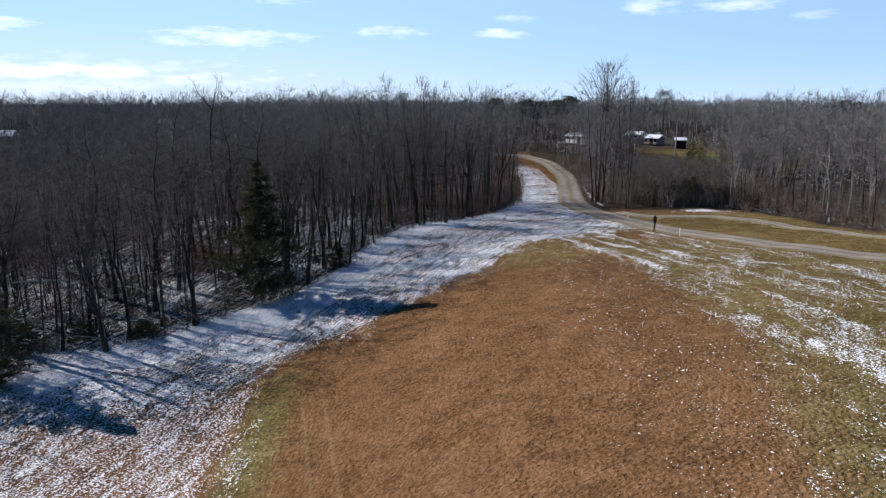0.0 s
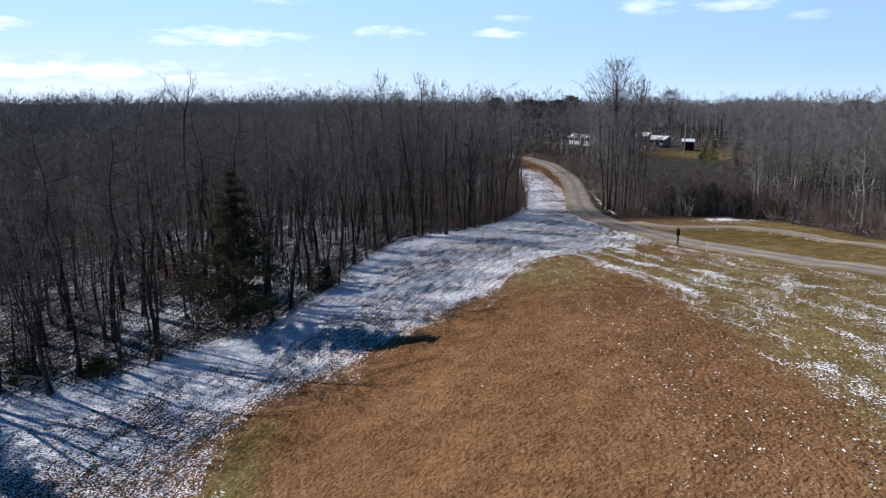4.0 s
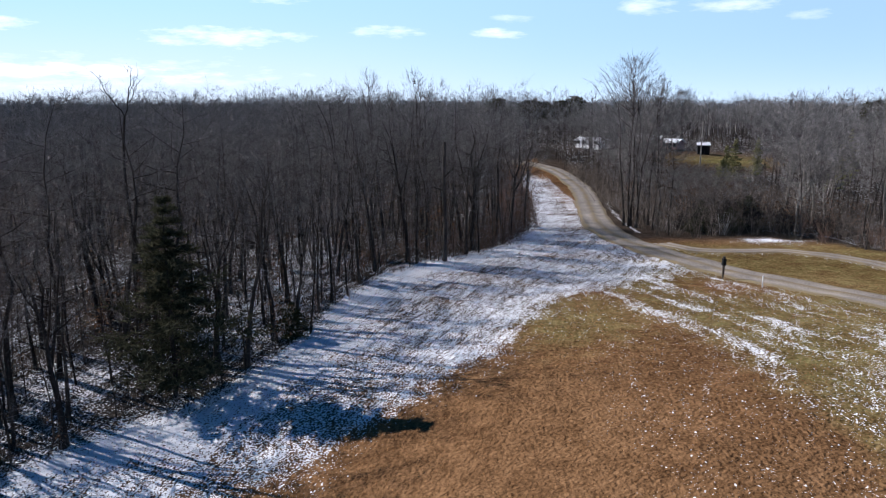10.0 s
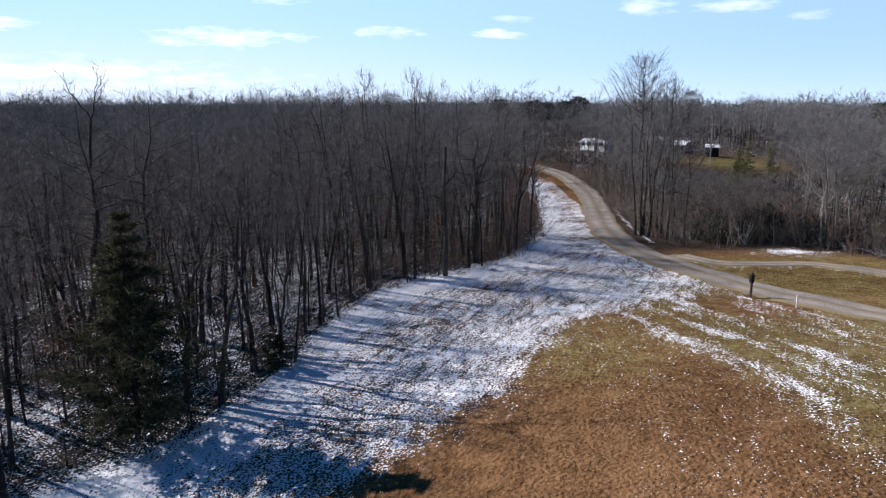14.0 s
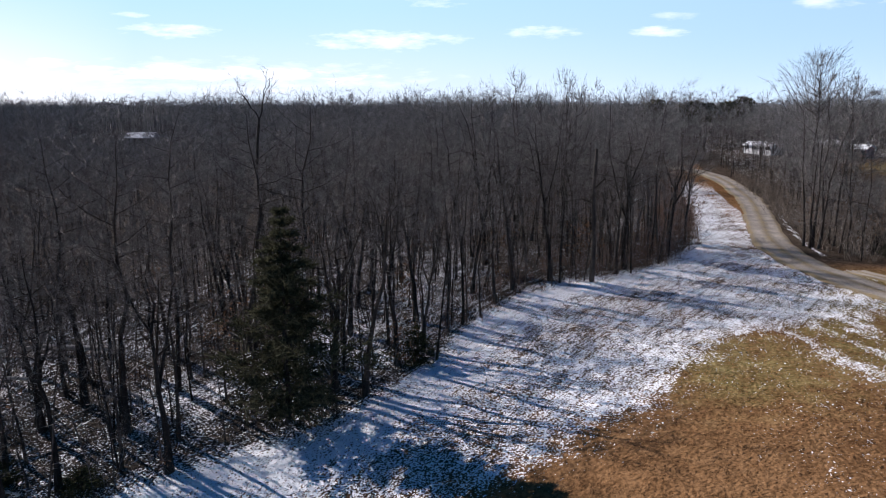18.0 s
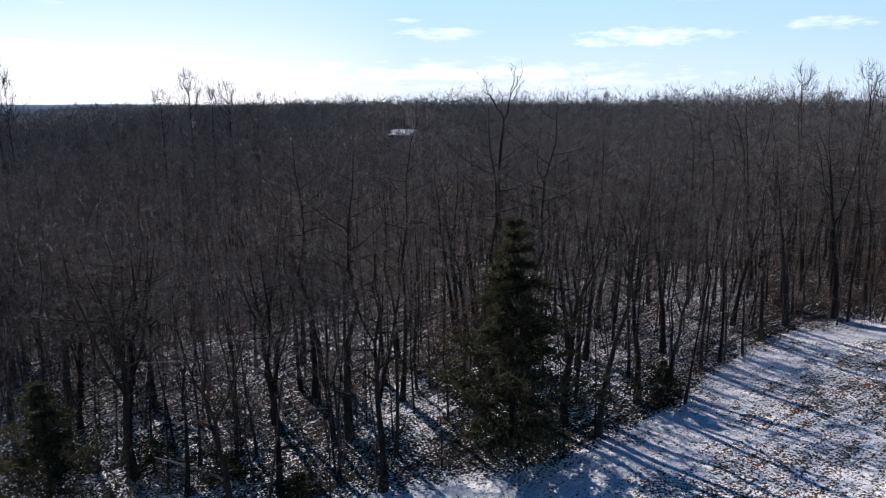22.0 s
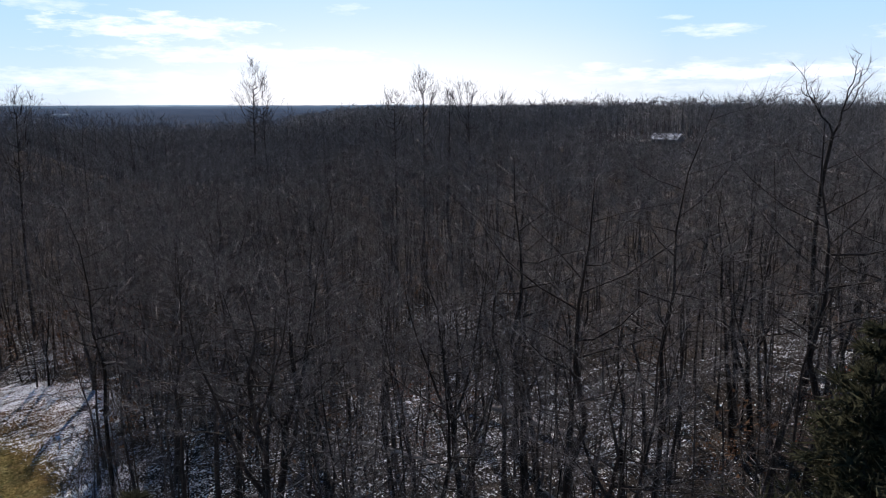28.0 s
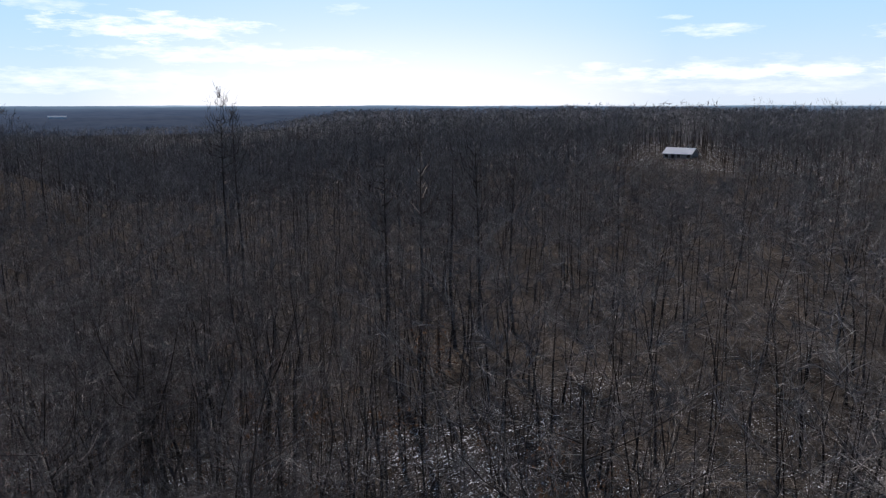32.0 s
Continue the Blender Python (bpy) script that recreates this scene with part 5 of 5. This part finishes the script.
lane_a = row_tree(901, 11, BARK, "leafless hardwood along the gravel lane", "trees along the lane")
lane_b = row_tree(902, 13, BARK, "leafless hardwood along the gravel lane", "trees along the lane")
first = {0: True, 1: True}
g = np.random.default_rng(41)
for n in range(24):
    y = 92 + n * 2.7
    x = float(np.interp(y, [84, 96, 112, 132, 150, 160], [17.2, 17.4, 19.7, 22.4, 22.2, 20])) + g.uniform(3.6, 6.5)
    k = n % 2
    m, sz = stand(x, y, g.uniform(0, 6.28)), float(g.uniform(0.45, 0.95))
    o = (lane_a, lane_b)[k]
    if first[k]:
        first[k] = False
        o.matrix_world = m
    else:
        copy_thing(o, m).scale = (sz, sz, sz)
for n, (x, y) in enumerate([(19, 170), (22, 169), (25, 168.5), (27.5, 170), (30, 168), (33, 169.5), (36, 167), (39, 169), (29, 163), (34, 161), (41, 163), (38, 157), (24, 165), (28, 166.5), (31, 165), (26, 172), (21, 174), (35, 172)]):
    sz = float(g.uniform(0.45, 0.8))
    copy_thing((lane_a, lane_b)[n % 2], stand(x, y, n * 1.3)).scale = (sz, sz, sz)
pale_label = "pale-barked leafless tree beyond the hollow"
PALE = [row_tree(903, 12, BARK_PALE, pale_label, "pale trees beyond the hollow", trunk_r=0.17, lean=0.05, wild=0.4),
        row_tree(904, 10.5, BARK_PALE, pale_label, "pale trees beyond the hollow", trunk_r=0.15, lean=0.09, wild=0.5)]
PALE[0].matrix_world = stand(43, 80, 0.4)
PALE[1].matrix_world = stand(46, 74, 1.9)
for n, (x, y, sz) in enumerate([(50, 84, 0.95), (40, 92, 0.8), (55, 78, 1.05), (48, 95, 0.9), (60, 92, 1.0), (52, 66, 0.9), (57, 64, 1.0), (63, 74, 1.1), (36, 90, 0.7), (44, 104, 0.9)]):
    copy_thing(PALE[n % 2], stand(x, y, x * 1.7)).scale = (sz, sz, sz)
for n, (x, y) in enumerate(scatter(34, 92, 62, 128, 7.5, 47, lambda x, y: (right_wood(x, y) > 1.5) & (right_wood(x, y) < 38) & (clear_view(x, y) > 30))[:40]):
    sz = float(g.uniform(0.75, 1.1))
    copy_thing(PALE[n % 2], stand(float(x), float(y), float(x) * 1.7)).scale = (sz, sz, sz)


# ---------------------------------------------------------------- snag, fallen log, leaning stems
def log_thing(name, paths, mat, label, category, parts):
    e = new(name)
    tagged(e, label, category)
    for p, (pts, radii, sides) in zip(parts, paths):
        w = Wood()
        w.tube(pts, radii, sides)
        v, f = w.arrays()
        part(p, mesh_from(p, v, f, mat, True), e)
    return e


def over(x, y, up):
    return (x, y, float(land(x, y)) + up)


log_thing("dead_snag", [([over(0.3, 74.7, -0.2), over(0.35, 74.7, 3.2), over(0.2, 74.75, 6.5), over(0.3, 74.7, 9.5)], [0.2, 0.16, 0.14, 0.1], 8),
                        ([over(0.25, 74.72, 5.7), over(-0.6, 74.5, 6.0), over(-1.7, 74.3, 5.8)], [0.08, 0.06, 0.025], 5),
                        ([over(0.3, 74.7, 6.8), over(0.9, 74.6, 7.4), over(1.2, 74.5, 8.1)], [0.07, 0.05, 0.02], 5)],
          BARK, "broken dead tree with a snapped top at the wood's edge", "dead tree", ("trunk", "limb", "limb"))
log_thing("fallen_log", [([(-33.4, 48.9, 2.2), (-30.3, 49.7, 2.65), (-28.0, 50.8, 2.55), (-26.0, 51.6, 2.25)], [0.04, 0.065, 0.08, 0.085], 8),
                         ([(-29.6, 50.0, 2.65), (-29.9, 49.6, 2.0), (-30.0, 49.2, 1.1)], [0.06, 0.045, 0.02], 5),
                         ([(-26.0, 51.6, 2.25), (-25.8, 51.7, 1.0), over(-25.7, 51.75, -0.1)], [0.05, 0.055, 0.07], 6)],
          LOGWOOD, "bleached fallen trunk caught against standing trees", "fallen log", ("trunk", "branch", "stump"))
log_thing("fallen_branch", [([over(-26.5, 45.8, 0.1), over(-25.2, 45.6, 0.8), over(-23.6, 45.9, 0.5), over(-22.6, 46.2, 0.05)], [0.09, 0.08, 0.07, 0.05], 6),
                            ([over(-25.2, 45.6, 0.8), over(-25.6, 45.0, 1.3), over(-26.3, 44.6, 1.5)], [0.05, 0.04, 0.02], 5)],
          LOGWOOD, "grey fallen branch lying in patchy snow", "fallen branch", ("bough", "branch"))
for n, (ax, ay, bx, by) in enumerate([(-31.2, 48.6, -27.6, 49.3), (-30.4, 47.9, -27.9, 48.6), (-25.4, 54.7, -22.3, 54.1), (-19.3, 62.5, -16.4, 62.0), (-34.0, 46.4, -32.0, 48.0)]):
    mx, my = (ax + bx) / 2, (ay + by) / 2
    log_thing("fallen_branch", [([over(ax, ay, 0.5), over(mx, my, 0.42 + 0.05 * n), over(bx, by, 0.06)], [0.035, 0.06, 0.075], 6),
                                ([over(mx, my, 0.42 + 0.05 * n), over(mx + 0.5, my + 0.7, 0.95), over(mx + 0.7, my + 1.2, 1.2)], [0.04, 0.03, 0.012], 5)],
              LOGWOOD, "thin grey fallen limb propped above the patchy snow", "fallen branch", ("bough", "branch"))
log_thing("fallen_log", [([over(-36, 57, 0.2), over(-31, 58, 0.5), over(-26.5, 58.6, 0.25)], [0.1, 0.14, 0.17], 7)],
          LOGWOOD, "grey fallen trunk on the woodland floor", "fallen log", ("trunk",))


dead_arr = sapling(781, 3.4, 7, 9, 0.035, 0.3)
dead = tagged(new("dead_shrub", mesh_from("dead_shrub", dead_arr[0] * np.array([2.4, 2.4, 3.2]), dead_arr[1], LOGWOOD)), "bleached bare shrub in the dark brush of the hollow", "shrub")
dead.matrix_world = stand(28.0, 88.6)


# ---------------------------------------------------------------- posts by the lane
def box(bm, x0, x1, y0, y1, z0, z1):
    v = [bm.verts.new((x, y, z)) for z in (z0, z1) for x, y in ((x0, y0), (x1, y0), (x1, y1), (x0, y1))]
    for f in ((3, 2, 1, 0), (4, 5, 6, 7), (0, 1, 5, 4), (1, 2, 6, 5), (2, 3, 7, 6), (3, 0, 4, 7)):
        bm.faces.new([v[i] for i in f])


def solid(name, boxes, mat, parent, label="", bevel=0.0):
    bm = bmesh.new()
    for b in boxes:
        box(bm, *b)
    if bevel:
        bmesh.ops.bevel(bm, geom=bm.edges[:], offset=bevel, segments=1, affect="EDGES")
    me = bpy.data.meshes.new(name)
    bm.to_mesh(me)
    bm.free()
    me.materials.append(mat)
    return part(name, me, parent, label)


post = tagged(new("gate_post"), "dark weathered wooden post at the lane's edge", "post")
solid("post", [(-0.07, 0.07, -0.07, 0.07, -0.3, 1.6)], POLEWOOD, post, bevel=0.02)
solid("box", [(-0.14, 0.14, -0.11, 0.11, 0.98, 1.5)], DARKWOOD, post, "dark box fixed near the top", bevel=0.02)
solid("cap", [(-0.09, 0.09, -0.09, 0.09, 1.6, 1.64)], POLEWOOD, post, bevel=0.01)
place(post, 20.3, 68.5, 0.3)
tuft_arr = sapling(771, 0.6, 14, 5, 0.012)
tuft = tagged(new("weed_clump", mesh_from("weed_clump", tuft_arr[0] * np.array([0.7, 0.7, 0.6]), tuft_arr[1], STALK)), "clump of dead weeds round the post", "weeds")
tuft.matrix_world = stand(20.3, 68.35)
marker = tagged(new("marker_post"), "short white-painted marker post beside the lane", "post")
solid("post", [(-0.035, 0.035, -0.035, 0.035, -0.2, 0.78)], PAINT, marker, bevel=0.01)
solid("cap", [(-0.042, 0.042, -0.042, 0.042, 0.78, 0.81)], PAINT, marker, bevel=0.008)
place(marker, 21.6, 65.0)

upole = tagged(new("utility_pole"), "slim pale utility pole before the farm shed", "utility pole")
w = Wood()
w.tube([(0, 0, -0.3), (0, 0, 4), (0.03, 0, 8.2)], [0.15, 0.13, 0.1], 8)
v, f = w.arrays()
part("pole", mesh_from("pole", v, f, BARK_PALE, True), upole)
solid("crossarm", [(-0.8, 0.8, -0.05, 0.05, 7.5, 7.62)], POLEWOOD, upole)
place(upole, 51.7, 162.0)


# ---------------------------------------------------------------- farm buildings
def gable(bm, l, w, z0, z1, over_=0.35, t=0.12):
    """Two roof slabs along x."""
    for s in (1, -1):
        a = [(-l / 2 - over_, 0, z1), (l / 2 + over_, 0, z1), (l / 2 + over_, s * (w / 2 + over_), z0 - 0.1), (-l / 2 - over_, s * (w / 2 + over_), z0 - 0.1)]
        lo = [bm.verts.new(p) for p in a]
        hi = [bm.verts.new((p[0], p[1], p[2] + t)) for p in a]
        for i in range(4):
            bm.faces.new((lo[i], lo[(i + 1) % 4], hi[(i + 1) % 4], hi[i]))
        bm.faces.new(hi)
        bm.faces.new(lo[::-1])
    bmesh.ops.recalc_face_normals(bm, faces=bm.faces[:])


def house(name, label, category, x, y, turn, l, w, h, rise, wall_mat, roof_mat, windows, door=0.0, chimney=False, lift=0.0):
    e = tagged(new(name), label, category)
    bm = bmesh.new()
    box(bm, -l / 2, l / 2, -w / 2, w / 2, -0.6, h)
    # gable ends
    for sx in (-1, 1):
        v = [bm.verts.new((sx * l / 2, -w / 2, h)), bm.verts.new((sx * l / 2, w / 2, h)), bm.verts.new((sx * l / 2, 0, h + rise))]
        bm.faces.new(v)
    me = bpy.data.meshes.new("wall")
    bm.to_mesh(me)
    bm.free()
    me.materials.append(wall_mat)
    part("wall", me, e)
    bm = bmesh.new()
    gable(bm, l, w, h, h + rise)
    me = bpy.data.meshes.new("roof")
    bm.to_mesh(me)
    bm.free()
    me.materials.append(roof_mat)
    roof = part("roof", me, e)
    if chimney:
        solid("chimney", [(l * 0.2, l * 0.2 + 0.5, 0.3, 0.8, h, h + rise + 0.7)], GREYWALL, roof)
    for wx, wz, ww, wh in windows:
        fr = solid("window", [(wx - ww / 2 - 0.08, wx + ww / 2 + 0.08, -w / 2 - 0.05, -w / 2 + 0.02, wz - 0.08, wz + wh + 0.08)], WHITE, e)
        solid("pane", [(wx - ww / 2, wx + ww / 2, -w / 2 - 0.06, -w / 2 - 0.045, wz, wz + wh)], GLASS, fr)
    if door is not None:
        d = solid("door", [(door - 0.45, door + 0.45, -w / 2 - 0.05, -w / 2 + 0.02, 0.05, 2.05)], DARKWOOD, e)
        solid("handle", [(door + 0.32, door + 0.38, -w / 2 - 0.09, -w / 2 - 0.05, 0.95, 1.05)], METAL, d)
    e.matrix_world = Matrix.Translation((x, y, float(land(x, y)) + lift)) @ Matrix.Rotation(turn, 4, "Z")
    return e


house("mobile_home", "long white mobile home with a pale metal roof", "house", 34.0, 181.0, -0.85, 6.2, 3.6, 1.9, 0.6, WHITE, TIN, [(-2.4, 1.1, 0.9, 0.8), (-0.8, 1.1, 0.9, 0.8), (2.4, 1.1, 1.0, 0.8)], 1.0, lift=-0.4)
house("farmhouse", "low farmhouse with dusty pink walls and a white metal roof", "house", 54.0, 187.0, -0.75, 4.0, 3.6, 1.8, 0.7, REDWALL, TIN, [(-1.3, 0.8, 0.7, 0.7), (1.3, 0.8, 0.7, 0.7)], 0.2, True, lift=-0.2)
house("farm_outbuilding", "low dusty pink outbuilding with a pale metal roof", "outbuilding", 48.0, 185.0, -0.5, 5.0, 4.0, 1.8, 0.7, REDWALL, TIN, [(-1.2, 1.1, 0.9, 0.8), (1.2, 1.1, 0.9, 0.8)], None, lift=0.3)
house("west_house", "house deep in the wood with a shining pale metal roof", "house", -136.5, 226.0, 0.25, 7.8, 6.4, 2.1, 1.5, GREYWALL, TIN, [(-3, 1.0, 1.0, 1.1), (0.5, 1.0, 1.0, 1.1), (3.2, 1.0, 1.0, 1.1)], -1.2, True, lift=-0.9)

shed = tagged(new("open_shed"), "dark shed with a bright white lean-to roof, its shaded open front a dark panel", "shed")
solid("back_wall", [(-1.5, 1.5, 1.1, 1.2, -0.3, 2.2)], DARKWOOD, shed)
solid("side_wall", [(-1.5, -1.4, -1.2, 1.1, -0.3, 2.3)], DARKWOOD, shed)
solid("side_wall", [(1.4, 1.5, -1.2, 1.1, -0.3, 2.3)], DARKWOOD, shed)
# near-black panel across the open front stands in for the shade inside
solid("dark_front", [(-1.4, 1.4, -1.2, -1.12, -0.3, 1.9)], DARKWOOD, shed)
bm = bmesh.new()
lo = [bm.verts.new(p) for p in ((-1.75, -1.6, 2.3), (1.75, -1.6, 2.3), (1.75, 1.5, 2.95), (-1.75, 1.5, 2.95))]
hi = [bm.verts.new((q.co.x, q.co.y, q.co.z + 0.12)) for q in lo]
bm.faces.new(lo[::-1]), bm.faces.new(hi)
for i in range(4):
    bm.faces.new((lo[i], lo[(i + 1) % 4], hi[(i + 1) % 4], hi[i]))
me = bpy.data.meshes.new("roof")
bm.to_mesh(me)
bm.free()
me.materials.append(TIN)
part("roof", me, shed)
shed.matrix_world = stand(57.4, 176.5, -0.25, 0.82)

# barn shape added to stand in for a pale patch of valley snow
barn = house("far_pale_patch", "far-off pale snow patch in the valley, built as a long low barn", "barn", -1478, 332, 1.4, 30, 9, 2.2, 2.4, WHITE, TIN, [], None, lift=float(hills(np.array(1497.0), np.array(78.7)) - land(-1478, 332)))


# ---------------------------------------------------------------- grass and stubble
def tufts(name, pts, height, width, mat, blades, label, seed):
    g = np.random.default_rng(seed)
    n = len(pts) * blades
    p = np.repeat(pts, blades, axis=0) + g.normal(0, 0.05, (n, 2))
    base = np.column_stack([p, land(p[:, 0], p[:, 1]) - 0.02])
    h = height * g.uniform(0.5, 1.3, (n, 1))
    tip = base + np.column_stack([g.normal(0, 0.6, (n, 2)) * h, h[:, 0]])
    w = Wood()
    w.blades(base, tip, width, g)
    v, f = w.arrays()
    return tagged(new(name, mesh_from(name, v, f, mat)), label, "grass", kind="stuff")


def bare_field(x, y):
    above = np.where(x < 19, y - along(BROWN, x), -5)
    return (above < -0.3) & (from_line(ROAD_COARSE, x, y) > 2.6) & (x > -14) & (np.abs(x) < (y + 2) * 0.66 + 3)


field_pts = scatter(-14, 30, 14, 66, 0.2, 51, bare_field)
field_pts = field_pts[cover_of(field_pts[:, 0], field_pts[:, 1])[0] < 0.3]
field_pts = field_pts[:14000]
tufts("brown_grass", field_pts, 0.06, 0.03, GRASS, 3, "short brown tufted winter grass", 52)
stub2 = scatter(-30, -9, 24, 42, 0.3, 54, lambda x, y: (y < along(BROWN, x) + 2) & (x < -9.5))
tufts("stubble", stub2[:5000], 0.09, 0.012, STALK, 3, "dry stalks poking through the snow", 55)


# ---------------------------------------------------------------- snow clods and dark tufts
def clods(name, pts, size, mat, label, seed):
    """Low six-sided lumps, drawn out along the mowing lines."""
    g = np.random.default_rng(seed)
    n = len(pts)
    s = size * g.gamma(2.2, 0.42, n).clip(0.35, 1.6)
    a = np.arange(6) * np.pi / 3
    turn = g.normal(1.33, 0.45, n)[:, None]
    long_ = g.uniform(1.0, 2.4, n)[:, None]
    rad = g.uniform(0.65, 1.25, (n, 6)) * s[:, None]
    u, w = np.cos(a) * rad * long_, np.sin(a) * rad
    X = pts[:, :1] + u * np.cos(turn) - w * np.sin(turn)
    Y = pts[:, 1:] + u * np.sin(turn) + w * np.cos(turn)
    Z = land(X, Y) - 0.02
    top = np.column_stack([pts, land(pts[:, 0], pts[:, 1]) + s * g.uniform(0.3, 0.6, n)])
    v = np.concatenate([np.stack([X, Y, Z], -1), top[:, None]], 1).reshape(-1, 3)
    k = np.arange(6)
    f = np.stack([k, (k + 1) % 6, np.full(6, 6)], 1)
    f = (f[None] + (np.arange(n) * 7)[:, None, None]).reshape(-1, 3)
    return tagged(new(name, mesh_from(name, v, f, mat)), label, "snow", kind="stuff")


SNOW = surface("snow", [(0.74, 0.76, 0.8), (0.9, 0.91, 0.93)], 3.0, 0.6, 0.3, 20, "island", 0.06)
g = np.random.default_rng(81)
cand = np.column_stack([g.uniform(-34, 34, 420000), g.uniform(14, 70, 420000)])
cand = cand[(np.abs(cand[:, 0]) < (cand[:, 1] + 2) * 0.68 + 4) & (from_line(ROAD_COARSE, cand[:, 0], cand[:, 1]) > 2.8)]
sn = cover_of(cand[:, 0], cand[:, 1])[0]
streak = lattice((cand[:, 0] + 0.25 * cand[:, 1]) / 0.45, (cand[:, 1] - 0.25 * cand[:, 0]) / 3.2, 82)
wood_d = left_wood(cand[:, 0], cand[:, 1])
chance = np.where((sn > 0.12) & (wood_d < -0.5), step(0.15, 0.42, sn) ** 1.3 * np.where(cand[:, 0] > 8, 4.6, np.where((sn > 0.16) & (sn < 0.4), 2.0, 0.12)), 0) * step(-0.2, 0.7, streak)
chance = chance + 0.006 * (cand[:, 0] > -4) * step(0.35, 0.8, lattice(cand[:, 0] / 1.4, cand[:, 1] / 3.0, 86)) * step(0.0, 0.6, streak)
cand = cand[g.uniform(0, 1, len(cand)) < chance]
clods("snow_clods", cand[:30000], 0.038, SNOW, "crusted lumps of old snow in the grass", 83)
dark_pts = scatter(-34, 15, 34, 76, 0.3, 84, lambda x, y: (left_wood(x, y) < 0.5) & (cover_of(x, y)[0] > 0.32))
g.shuffle(dark_pts)
tufts("dark_tufts", dark_pts[:8000], 0.045, 0.013, DARKTUFT, 3, "dark grass tufts showing through the snow", 85)
